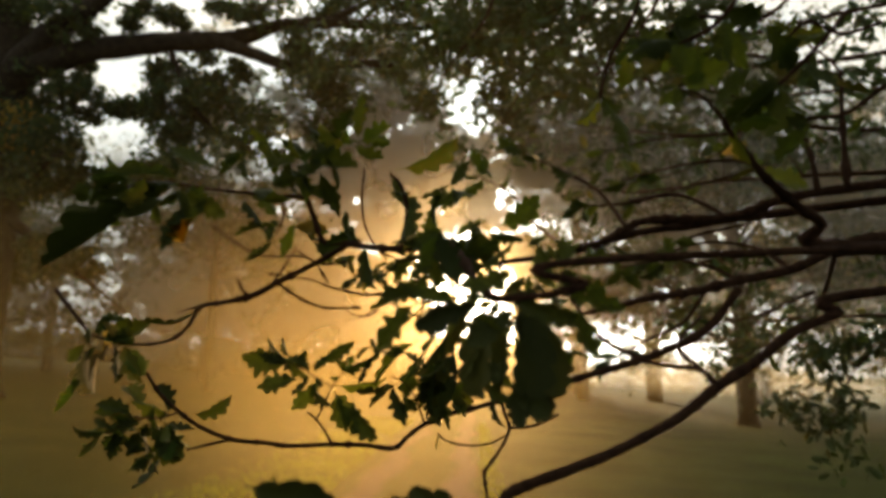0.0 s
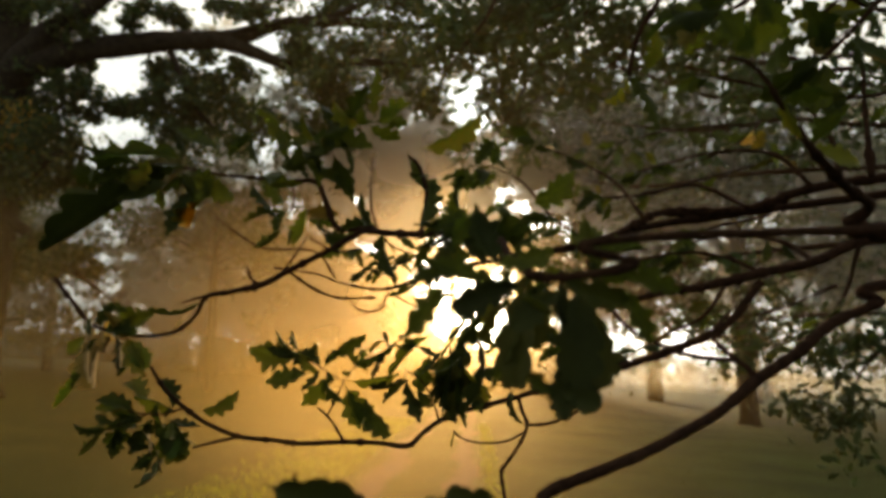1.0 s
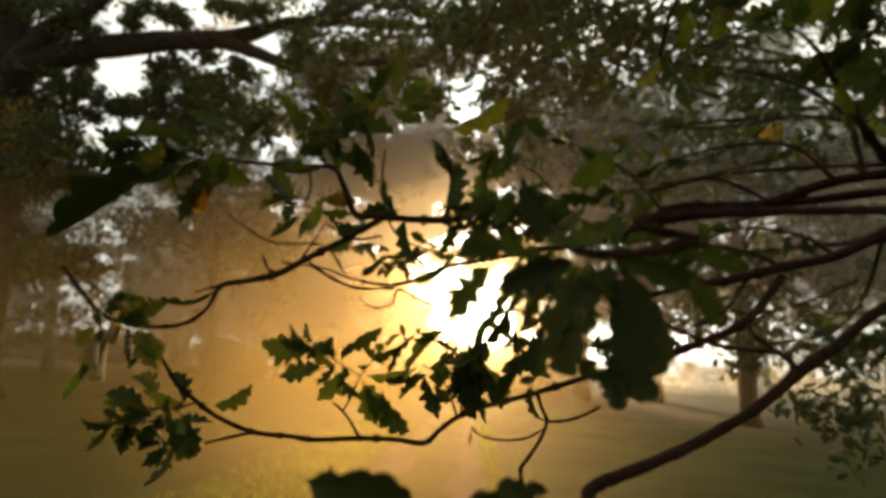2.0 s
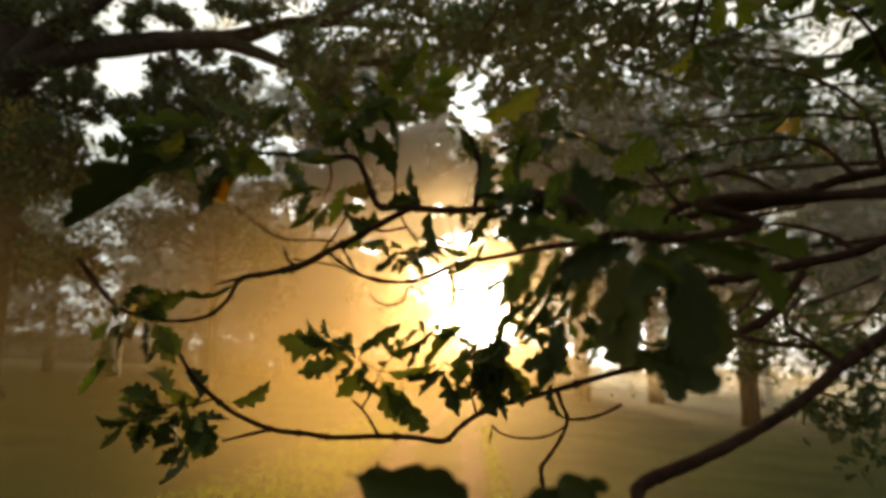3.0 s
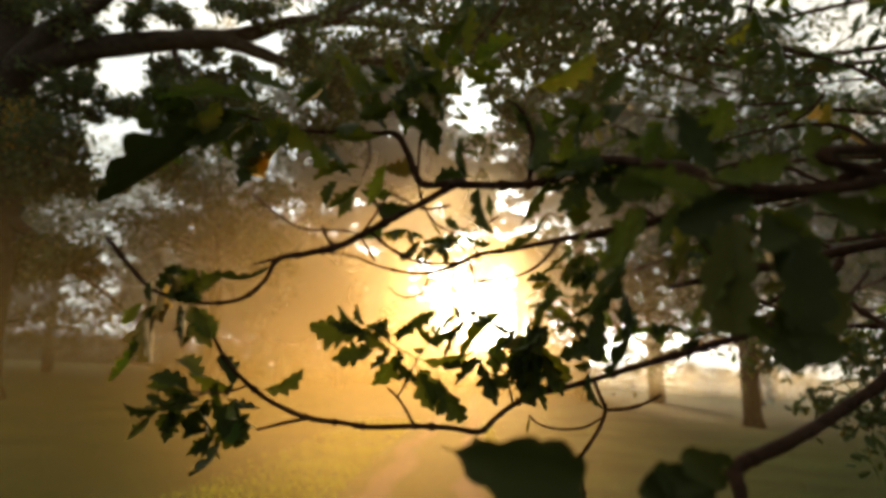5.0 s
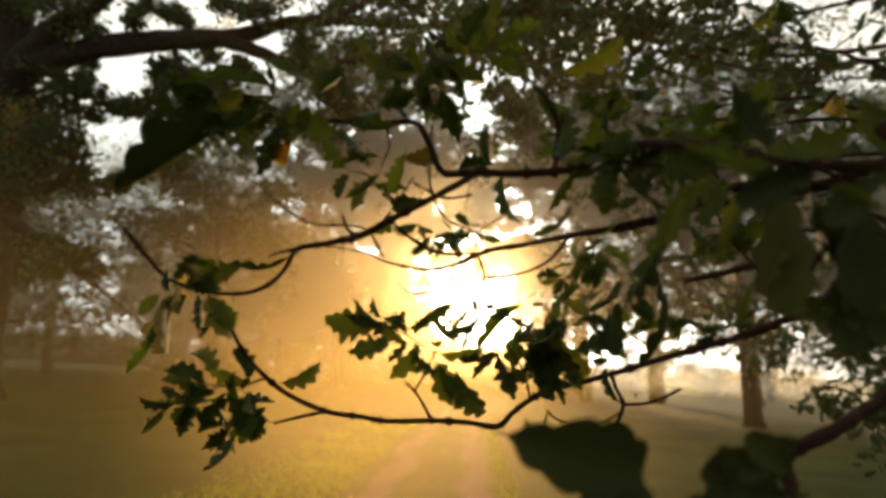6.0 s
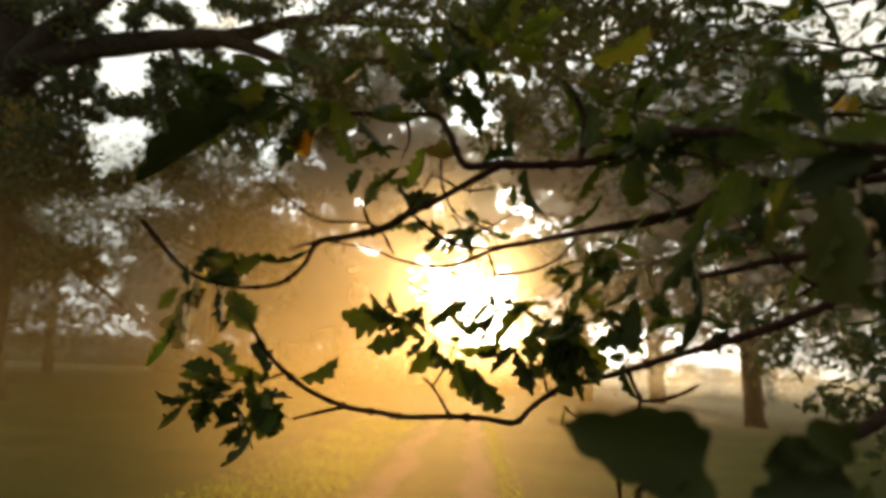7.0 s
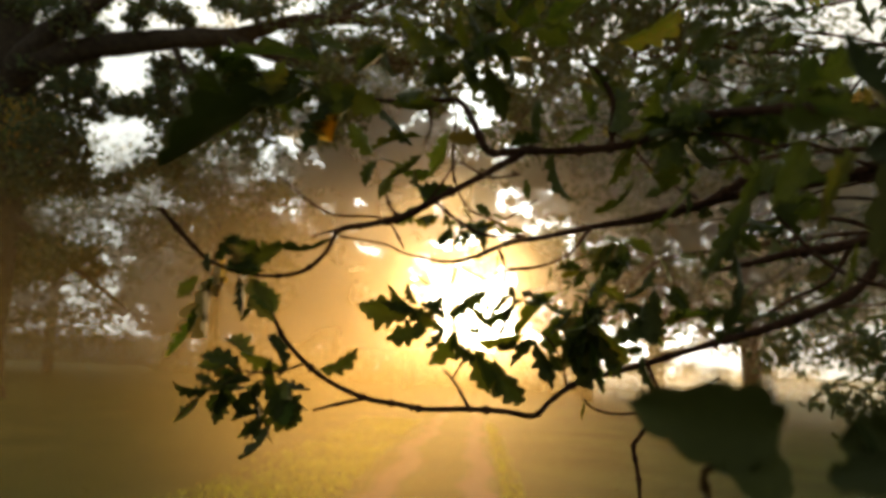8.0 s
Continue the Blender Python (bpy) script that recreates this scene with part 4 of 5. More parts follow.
twig(lower, [(-0.036, 1.32, 1.476, 0.0023), (-0.049, 1.292, 1.519, 0.0018), (-0.069, 1.276, 1.553, 0.0016), (-0.098, 1.263, 1.572, 0.0011)], 143)
twig(lower, [(0.032, 1.357, 1.498, 0.0023), (0.02, 1.329, 1.543, 0.0018), (0.002, 1.301, 1.587, 0.0016), (-0.009, 1.274, 1.626, 0.0011)], 144)
near_leaf(lower, (-0.016, 1.251, 1.639), (-0.032, 1.256, 1.493), 65, 0.56)
near_leaf(lower, (-0.002, 1.264, 1.568), (0.012, 1.27, 1.469), -62, 0.67, YELLOW)
near_leaf(lower, (0.004, 1.267, 1.606), (-0.04, 1.272, 1.52), 37, 0.9)
near_leaf(lower, (-0.019, 1.279, 1.597), (0.004, 1.284, 1.51), 45, 0.9)
near_leaf(lower, (-0.049, 1.277, 1.606), (-0.069, 1.27, 1.53), -32, 0.9)
near_leaf(lower, (0.004, 1.267, 1.606), (-0.056, 1.243, 1.568), -68, 1.12)
near_leaf(lower, (0.001, 1.289, 1.597), (0.058, 1.282, 1.52), 60, 1.01)
near_leaf(lower, (0.002, 1.304, 1.568), (0.03, 1.296, 1.495), -62, 1.01, YELLOW)
near_leaf(lower, (-0.098, 1.264, 1.568), (-0.159, 1.227, 1.545), 82, 1.01)
near_leaf(lower, (-0.098, 1.264, 1.563), (-0.07, 1.258, 1.479), 50, 0.67)
near_leaf(lower, (-0.084, 1.265, 1.558), (-0.136, 1.253, 1.512), 40, 0.9)
near_leaf(lower, (-0.059, 1.274, 1.568), (-0.018, 1.299, 1.597), -40, 1.12)
near_leaf(lower, (-0.029, 1.28, 1.587), (-0.078, 1.296, 1.617), 60, 0.9)
near_leaf(lower, (0.035, 1.326, 1.558), (0.11, 1.341, 1.588), 8, 1.01)
near_leaf(lower, (0.001, 1.286, 1.616), (0.058, 1.327, 1.67), -78, 1.01)
near_leaf(lower, (0.096, 1.358, 1.547), (0.075, 1.376, 1.62), 50, 1.01)
near_leaf(lower, (0.112, 1.359, 1.542), (0.126, 1.342, 1.468), 70, 0.56)
near_leaf(lower, (0.066, 1.324, 1.568), (0.143, 1.358, 1.547), -52, 1.01, YELLOW)
near_leaf(lower, (-0.042, 1.261, 1.641), (-0.133, 1.267, 1.546), 50, 0.67, YELLOW)
near_spray(lower, [(0.009, 1.361, 1.588, 0.002), (0.103, 1.413, 1.644, 0.002), (0.203, 1.461, 1.658, 0.002), (0.283, 1.467, 1.624, 0.002)], 11, 0.065, 159)
near_spray(lower, [(-0.037, 1.297, 1.49, 0.002), (-0.049, 1.282, 1.52, 0.002), (-0.02, 1.274, 1.568, 0.002), (-0.01, 1.265, 1.616, 0.002)], 20, 0.05, 160)
near_spray(lower, [(0.101, 1.394, 1.515, 0.002), (0.158, 1.424, 1.579, 0.002), (0.23, 1.439, 1.612, 0.002)], 7, 0.065, 161)
# fuller leaves at the fork of the lower shoot
near_leaf(lower, (0.009, 1.3, 1.631), (-0.009, 1.29, 1.478), 25, 0.62, BROAD)
near_leaf(lower, (0.03, 1.31, 1.618), (-0.044, 1.3, 1.536), -20, 0.8, BROAD)
near_leaf(lower, (0.006, 1.29, 1.578), (0.042, 1.28, 1.493), 35, 0.7, LEAVES)
near_leaf(lower, (-0.029, 1.27, 1.615), (-0.074, 1.26, 1.559), 40, 0.7, LEAVES)
near_leaf(lower, (0.125, 1.33, 1.659), (0.108, 1.32, 1.548), 20, 0.62, BROAD)
near_leaf(lower, (0.112, 1.34, 1.64), (0.087, 1.33, 1.57), -30, 0.7, LEAVES)
near_leaf(lower, (0.016, 1.33, 1.659), (0.067, 1.32, 1.618), 15, 0.7, LEAVES)
# the upper shoot
upper = bough([(-0.469, 1, 1.624, 0.0022), (-0.439, 1.01, 1.626, 0.0025), (-0.412, 1.009, 1.634, 0.0026), (-0.388, 1.005, 1.655, 0.0028), (-0.372, 1.001, 1.681, 0.0036), (-0.336, 0.999, 1.688, 0.0038), (-0.292, 0.998, 1.698, 0.0048), (-0.253, 0.994, 1.718, 0.0042), (-0.208, 0.995, 1.742, 0.0042), (-0.151, 0.995, 1.774, 0.0046), (-0.142, 0.975, 1.774, 0.0046), (-0.102, 0.936, 1.762, 0.0046), (-0.059, 0.897, 1.753, 0.0046), (-0.031, 0.867, 1.751, 0.0046), (-0.01, 0.825, 1.758, 0.0046), (0.019, 0.672, 1.707, 0.0038), (0.035, 0.568, 1.66, 0.0032), (0.062, 0.549, 1.652, 0.0032), (0.124, 0.567, 1.664, 0.0034), (0.223, 0.612, 1.698, 0.004)], 101)
twig(upper, [(-0.372, 1.001, 1.681, 0.0023), (-0.386, 1.001, 1.679, 0.0018), (-0.405, 0.992, 1.671, 0.0011)], 162)
twig(upper, [(-0.469, 1, 1.624, 0.0025), (-0.498, 0.989, 1.629, 0.0023), (-0.517, 0.978, 1.637, 0.0023), (-0.532, 0.981, 1.646, 0.0025), (-0.562, 0.992, 1.674, 0.003), (-0.593, 0.996, 1.708, 0.0032)], 163)
twig(upper, [(-0.128, 0.984, 1.781, 0.0046), (-0.163, 0.999, 1.781, 0.0051), (-0.188, 1.001, 1.785, 0.0048), (-0.205, 1.006, 1.826, 0.0044), (-0.223, 1.021, 1.858, 0.0041), (-0.264, 1.04, 1.866, 0.0034), (-0.337, 1.068, 1.879, 0.0032), (-0.384, 1.087, 1.888, 0.0023)], 164)
twig(upper, [(-0.292, 0.998, 1.698, 0.0028), (-0.306, 0.996, 1.705, 0.0021), (-0.314, 0.993, 1.724, 0.0014)], 165)
twig(upper, [(-0.261, 0.995, 1.717, 0.0021), (-0.242, 0.99, 1.743, 0.0016), (-0.223, 0.985, 1.773, 0.0011)], 166)
twig(upper, [(-0.253, 0.995, 1.717, 0.0023), (-0.225, 1.018, 1.697, 0.0021), (-0.188, 1.041, 1.683, 0.0018), (-0.133, 1.061, 1.685, 0.0016)], 167)
twig(upper, [(-0.223, 0.986, 1.765, 0.0016), (-0.185, 0.989, 1.746, 0.0016), (-0.147, 0.989, 1.75, 0.0014)], 168)
near_leaf(upper, (-0.374, 1.001, 1.68), (-0.45, 0.984, 1.661), 60, 0.75)
near_leaf(upper, (-0.491, 0.998, 1.637), (-0.435, 0.975, 1.654), 20, 0.9, YELLOW)
near_leaf(upper, (-0.505, 0.989, 1.633), (-0.468, 0.973, 1.665), -2, 1.0)
near_leaf(upper, (-0.494, 0.989, 1.629), (-0.482, 0.979, 1.571), 67, 0.9)
near_leaf(upper, (-0.479, 0.99, 1.626), (-0.442, 0.98, 1.567), 0, 1.0, YELLOW)
near_leaf(upper, (-0.513, 0.988, 1.637), (-0.456, 0.97, 1.624), -22, 1.0)
near_leaf(upper, (-0.523, 0.98, 1.625), (-0.52, 0.98, 1.567), 5, 0.1, DRIED, random.Random(5))
near_leaf(upper, (-0.526, 0.98, 1.625), (-0.541, 0.972, 1.553), 60, 0.5)
near_leaf(upper, (-0.52, 0.977, 1.639), (-0.485, 0.962, 1.667), 40, 0.7)
near_leaf(upper, (-0.512, 0.98, 1.625), (-0.525, 0.976, 1.589), 80, 0.6)
near_leaf(upper, (-0.493, 0.979, 1.632), (-0.495, 0.954, 1.655), 80, 0.25, DRIED, random.Random(5))
near_leaf(upper, (-0.472, 0.99, 1.626), (-0.492, 0.975, 1.596), 70, 1.0)
near_leaf(upper, (-0.457, 0.989, 1.629), (-0.501, 0.978, 1.636), -10, 1.2, LEAVES[5:7])
near_leaf(upper, (-0.472, 0.99, 1.622), (-0.442, 0.978, 1.578), -28, 1.2, YELLOW)
near_leaf(upper, (-0.475, 0.982, 1.61), (-0.482, 0.98, 1.567), 60, 1.0, LEAVES[6:7])
near_leaf(upper, (-0.519, 0.975, 1.654), (-0.518, 0.97, 1.624), 50, 1.0)
near_leaf(upper, (-0.472, 0.984, 1.658), (-0.508, 0.973, 1.665), 60, 1.0)
near_leaf(upper, (-0.535, 0.99, 1.626), (-0.57, 1.005, 1.597), -2, 0.9)
near_leaf(upper, (-0.537, 0.985, 1.592), (-0.566, 0.977, 1.525), 77, 0.7, YELLOW)
near_leaf(upper, (-0.236, 1.017, 1.825), (-0.263, 1.048, 1.763), 45, 0.8)
near_leaf(upper, (-0.266, 1.012, 1.791), (-0.321, 1.038, 1.757), 70, 0.5)
near_leaf(upper, (-0.245, 1.029, 1.812), (-0.191, 1.049, 1.813), 8, 1.0, YELLOW)
near_leaf(upper, (-0.261, 1.029, 1.812), (-0.338, 1.051, 1.801), 75, 0.5)
twig(upper, [(-0.264, 1.04, 1.866, 0.0018), (-0.259, 1.036, 1.831, 0.0016), (-0.269, 1.031, 1.8, 0.0011)], 180)
twig(upper, [(-0.384, 1.087, 1.888, 0.0023), (-0.408, 1.028, 1.879, 0.0023), (-0.435, 0.968, 1.87, 0.0021), (-0.46, 0.921, 1.849, 0.0014)], 181)
near_leaf(upper, (-0.42, 0.904, 1.833), (-0.552, 0.891, 1.728), 62, 1.15, FOLDED[1:])
near_leaf(upper, (-0.373, 0.92, 1.858), (-0.486, 0.871, 1.845), 35, 0.8)
near_leaf(upper, (-0.373, 0.925, 1.826), (-0.402, 0.917, 1.754), -12, 0.8)
near_leaf(upper, (-0.389, 0.942, 1.847), (-0.316, 0.928, 1.809), 37, 0.9, YELLOW)
near_leaf(upper, (-0.389, 0.904, 1.833), (-0.455, 0.88, 1.795), 35, 0.9)
near_leaf(upper, (-0.352, 0.931, 1.853), (-0.369, 0.921, 1.791), 8, 0.9)
near_leaf(upper, (-0.417, 0.889, 1.858), (-0.431, 0.878, 1.806), -40, 1.0)
near_leaf(upper, (-0.343, 0.946, 1.883), (-0.419, 0.959, 1.923), 45, 0.8)
near_leaf(upper, (-0.361, 0.928, 1.809), (-0.369, 0.915, 1.765), 80, 0.25, DRIED, random.Random(5))
near_leaf(upper, (-0.246, 0.965, 1.889), (-0.29, 0.977, 1.938), -38, 1.0)
near_leaf(upper, (-0.217, 1.007, 1.939), (-0.272, 0.965, 1.889), 10, 0.9)
near_leaf(upper, (-0.194, 0.965, 1.889), (-0.164, 1.007, 1.823), 35, 0.8)
near_leaf(upper, (-0.228, 0.97, 1.863), (-0.18, 0.993, 1.842), -32, 1.0)
near_leaf(upper, (-0.231, 1.021, 1.858), (-0.258, 1.013, 1.903), 40, 1.0)
near_spray(upper, [(-0.365, 1.07, 1.866, 0.002), (-0.285, 1.018, 1.876, 0.002), (-0.202, 0.962, 1.906, 0.002), (-0.122, 0.939, 1.925, 0.002)], 22, 0.075, 189)
near_spray(upper, [(-0.379, 1.068, 1.882, 0.002), (-0.42, 0.969, 1.866, 0.002), (-0.46, 0.92, 1.856, 0.002)], 10, 0.065, 190)
near_spray(upper, [(-0.01, 0.825, 1.758, 0.002), (-0.026, 0.847, 1.752, 0.002), (-0.062, 0.886, 1.757, 0.002), (-0.125, 0.954, 1.777, 0.002)], 8, 0.08, 191)
twig(upper, [(-0.059, 0.897, 1.753, 0.0034), (-0.053, 0.902, 1.782, 0.0034), (-0.051, 0.907, 1.811, 0.0034), (-0.061, 0.921, 1.851, 0.0029), (-0.077, 0.937, 1.873, 0.0017)], 192)
near_leaf(upper, (0.019, 0.715, 1.688), (-0.041, 0.714, 1.578), 35, 0.42)
near_leaf(upper, (-0.006, 0.797, 1.688), (-0.063, 0.786, 1.632), 50, 0.4)
near_leaf(upper, (0.04, 0.695, 1.689), (0.019, 0.693, 1.64), 40, 0.6)
near_leaf(upper, (-0.047, 0.843, 1.715), (-0.094, 0.841, 1.665), 60, 0.5)
near_leaf(upper, (0.011, 0.762, 1.651), (-0.025, 0.762, 1.593), -62, 0.55)
near_leaf(upper, (0.004, 0.767, 1.625), (-0.009, 0.772, 1.535), 82, 0.6)
twig(upper, [(-0.02, 0.847, 1.75, 0.0023), (0.011, 0.77, 1.722, 0.0018), (0.029, 0.715, 1.691, 0.0014)], 196)
near_leaf(upper, (0.004, 0.784, 1.763), (-0.037, 0.779, 1.734), -22, 1.0)
near_leaf(upper, (0.011, 0.766, 1.745), (0.051, 0.753, 1.763), -28, 1.0)
near_leaf(upper, (0.063, 0.745, 1.755), (0.112, 0.738, 1.79), 30, 1.1)
near_leaf(upper, (-0.065, 0.869, 1.86), (0.021, 0.88, 1.913), 50, 0.6)
near_leaf(upper, (-0.077, 0.917, 1.874), (-0.031, 0.907, 1.813), -62, 0.7)
near_spray(upper, [(0.113, 0.689, 1.725, 0.002), (0.068, 0.728, 1.735, 0.002), (0.024, 0.768, 1.739, 0.002), (-0.017, 0.808, 1.739, 0.002)], 24, 0.052, 201)
near_spray(upper, [(-0.069, 0.92, 1.858, 0.002), (-0.026, 0.877, 1.814, 0.002), (0.012, 0.824, 1.824, 0.002)], 9, 0.055, 202)
# the shoot behind, lower and farther off
behind = bough([(-0.522, 1.935, 1.856, 0.0023), (-0.405, 1.987, 1.844, 0.0028), (-0.345, 2.041, 1.825, 0.0034), (-0.232, 2.045, 1.804, 0.0045), (-0.149, 2.092, 1.825, 0.006), (-0.045, 2.134, 1.874, 0.0076), (0.057, 2.131, 1.891, 0.0081), (0.209, 2.126, 1.921, 0.0091), (0.363, 2.073, 1.934, 0.0101), (0.495, 2.068, 1.966, 0.0111), (0.777, 2.057, 2.028, 0.0131)], 203)
twig(behind, [(-0.079, 2.08, 1.845, 0.0044), (-0.064, 2.08, 1.797, 0.0041), (-0.067, 2.08, 1.749, 0.0037), (-0.085, 2.08, 1.742, 0.0037), (-0.135, 2.08, 1.764, 0.0034), (-0.196, 2.08, 1.794, 0.0034), (-0.212, 2.08, 1.758, 0.0031), (-0.234, 2.08, 1.742, 0.0031), (-0.266, 2.08, 1.739, 0.0027), (-0.296, 2.08, 1.749, 0.0024), (-0.315, 2.08, 1.77, 0.0017)], 160)
twig(behind, [(-0.064, 2.08, 1.791, 0.0031), (-0.034, 2.08, 1.789, 0.0026), (-0.007, 2.08, 1.794, 0.0017)], 161)
twig(behind, [(0.201, 2.127, 1.92, 0.006), (0.132, 2.09, 1.839, 0.005), (0.049, 2.096, 1.8, 0.0045), (-0.083, 2.1, 1.781, 0.003)], 204)
twig(behind, [(-0.642, 1.763, 1.972, 0.0016), (-0.593, 1.82, 1.933, 0.0025), (-0.529, 1.876, 1.902, 0.003), (-0.401, 1.927, 1.901, 0.003), (-0.35, 1.989, 1.832, 0.003)], 205)
twig(behind, [(-0.21, 1.689, 2.108, 0.003), (-0.217, 1.702, 2.028, 0.003), (-0.213, 1.764, 1.962, 0.003), (-0.176, 1.825, 1.905, 0.0026), (-0.1, 1.88, 1.88, 0.002), (-0.05, 2.084, 1.873, 0.002)], 206)
twig(behind, [(-0.083, 2.092, 1.825, 0.002), (-0.087, 2.1, 1.776, 0.0015), (-0.116, 2.11, 1.719, 0.001)], 207)
twig(behind, [(-0.2, 2.049, 1.78, 0.0014), (-0.249, 2.056, 1.737, 0.0014), (-0.313, 2.059, 1.721, 0.001)], 208)
near_spray(behind, [(0.363, 2.074, 1.931, 0.002), (0.247, 2.088, 1.849, 0.002), (0.175, 2.149, 1.791, 0.002)], 12, 0.09, 209)
near_spray(behind, [(-0.066, 1.929, 1.891, 0.002), (-0.142, 1.925, 1.913, 0.002), (-0.233, 1.877, 1.895, 0.002), (-0.307, 1.871, 1.931, 0.002)], 9, 0.075, 210)
near_spray(behind, [(-0.429, 1.47, 1.902, 0.002), (-0.383, 1.466, 1.924, 0.002), (-0.338, 1.47, 1.902, 0.002), (-0.293, 1.476, 1.868, 0.002)], 9, 0.08, 211)
near_spray(behind, [(0.495, 2.068, 1.963, 0.002), (0.363, 2.074, 1.931, 0.002), (0.28, 2.093, 1.816, 0.002)], 8, 0.09, 212)
near_spray(behind, [(-0.043, 1.879, 1.886, 0.002), (-0.119, 1.879, 1.886, 0.002), (-0.212, 1.881, 1.871, 0.002)], 9, 0.07, 213)
twig(behind, [(-0.024, 1.68, 1.893, 0.0022), (-0.095, 1.68, 1.848, 0.0018), (-0.164, 1.66, 1.818, 0.0015), (-0.231, 1.64, 1.805, 0.001)], 253)
near_spray(behind, [(-0.095, 1.68, 1.848, 0.002), (-0.164, 1.66, 1.818, 0.002), (-0.231, 1.64, 1.805, 0.002)], 16, 0.05, 254, along=(0.3, 1.0))
near_leaf(behind, (-0.047, 1.7, 1.957), (-0.043, 1.69, 1.892), 30, 0.7)
near_leaf(behind, (-0.164, 1.66, 1.822), (-0.2, 1.65, 1.773), 50, 0.6)
# the stout near arm
arm = bough([(0.05, 0.637, 1.436, 0.0041), (0.059, 0.664, 1.457, 0.0051), (0.069, 0.687, 1.47, 0.0059), (0.131, 0.73, 1.483, 0.0059), (0.204, 0.799, 1.495, 0.006), (0.302, 0.865, 1.527, 0.0064), (0.37, 0.899, 1.565, 0.007), (0.443, 0.933, 1.6, 0.007), (0.512, 0.967, 1.64, 0.007), (0.602, 1.002, 1.671, 0.0074), (0.712, 1.046, 1.711, 0.0082)], 214)
twig(arm, [(0.37, 0.899, 1.565, 0.004), (0.355, 0.915, 1.587, 0.0035), (0.319, 0.945, 1.593, 0.003), (0.287, 0.973, 1.605, 0.003), (0.239, 1.008, 1.637, 0.0028), (0.205, 1.048, 1.702, 0.002), (0.197, 1.071, 1.746, 0.0015)], 215)
twig(arm, [(0.355, 0.915, 1.587, 0.003), (0.342, 0.96, 1.623, 0.0025), (0.395, 1.003, 1.667, 0.002)], 216)
near_spray(arm, [(0.239, 1.008, 1.637, 0.002), (0.223, 1.052, 1.679, 0.002), (0.197, 1.069, 1.755, 0.002)], 7, 0.08, 217)
# limbs farther off on the same tree
limb_low = bough([(0.33, 1.554, 1.709, 0.0039), (0.402, 1.571, 1.725, 0.0062), (0.507, 1.597, 1.752, 0.0086), (0.59, 1.596, 1.762, 0.0101), (0.737, 1.61, 1.796, 0.0109), (0.879, 1.635, 1.827, 0.0117), (1.012, 1.656, 1.882, 0.0133), (1.153, 1.672, 1.91, 0.0156)], 218)
limb_high = bough([(0.201, 1.978, 1.901, 0.0031), (0.305, 1.975, 1.918, 0.0055), (0.391, 1.971, 1.937, 0.0078), (0.478, 1.968, 1.956, 0.0101), (0.564, 1.961, 1.998, 0.0117), (0.633, 1.957, 2.024, 0.0121), (0.854, 1.906, 2.022, 0.0129), (1.013, 1.848, 2.068, 0.014), (1.289, 1.841, 2.108, 0.0156)], 219)
twig(limb_low, [(0.737, 1.61, 1.796, 0.006), (0.685, 1.683, 1.844, 0.005), (0.617, 1.779, 1.874, 0.004), (0.49, 1.833, 1.858, 0.002)], 220)
near_spray(limb_low, [(0.737, 1.61, 1.796, 0.002), (0.685, 1.683, 1.844, 0.002), (0.617, 1.779, 1.874, 0.002), (0.49, 1.833, 1.858, 0.002)], 8, 0.08, 221)
twig(limb_low, [(0.879, 1.635, 1.827, 0.007), (0.842, 1.725, 1.896, 0.005), (0.73, 1.821, 1.929, 0.004), (0.569, 1.881, 1.873, 0.002)], 222)
near_spray(limb_low, [(0.879, 1.635, 1.827, 0.002), (0.842, 1.725, 1.896, 0.002), (0.73, 1.821, 1.929, 0.002), (0.569, 1.881, 1.873, 0.002)], 8, 0.08, 223)
twig(limb_high, [(0.735, 1.642, 1.963, 0.006), (0.648, 1.749, 2.051, 0.005), (0.536, 1.85, 2.051, 0.004), (0.426, 1.949, 2.067, 0.002)], 224)
near_spray(limb_high, [(0.735, 1.642, 1.963, 0.002), (0.648, 1.749, 2.051, 0.002), (0.536, 1.85, 2.051, 0.002), (0.426, 1.949, 2.067, 0.002)], 8, 0.08, 225)
twig(limb_high, [(0.906, 1.653, 2.018, 0.007), (0.85, 1.735, 2.135, 0.005), (0.717, 1.831, 2.165, 0.004), (0.547, 1.936, 2.143, 0.002)], 226)
near_spray(limb_high, [(0.906, 1.653, 2.018, 0.002), (0.85, 1.735, 2.135, 0.002), (0.717, 1.831, 2.165, 0.002), (0.547, 1.936, 2.143, 0.002)], 8, 0.08, 227)
twig(limb_high, [(0.98, 1.652, 2.026, 0.008), (0.99, 1.722, 2.212, 0.006), (0.898, 1.801, 2.343, 0.004), (0.72, 1.887, 2.433, 0.002)], 228)
near_spray(limb_high, [(0.98, 1.652, 2.026, 0.002), (0.99, 1.722, 2.212, 0.002), (0.898, 1.801, 2.343, 0.002), (0.72, 1.887, 2.433, 0.002)], 8, 0.08, 229)
twig(limb_high, [(1.053, 1.648, 2.047, 0.008), (1.1, 1.714, 2.258, 0.006), (1.144, 1.784, 2.44, 0.004), (1.066, 1.86, 2.587, 0.002)], 230)
near_spray(limb_high, [(1.053, 1.648, 2.047, 0.002), (1.1, 1.714, 2.258, 0.002), (1.144, 1.784, 2.44, 0.002), (1.066, 1.86, 2.587, 0.002)], 8, 0.08, 231)
twig(limb_low, [(0.649, 1.604, 1.774, 0.005), (0.59, 1.607, 1.694, 0.004), (0.507, 1.614, 1.653, 0.003), (0.41, 1.624, 1.598, 0.001)], 232)
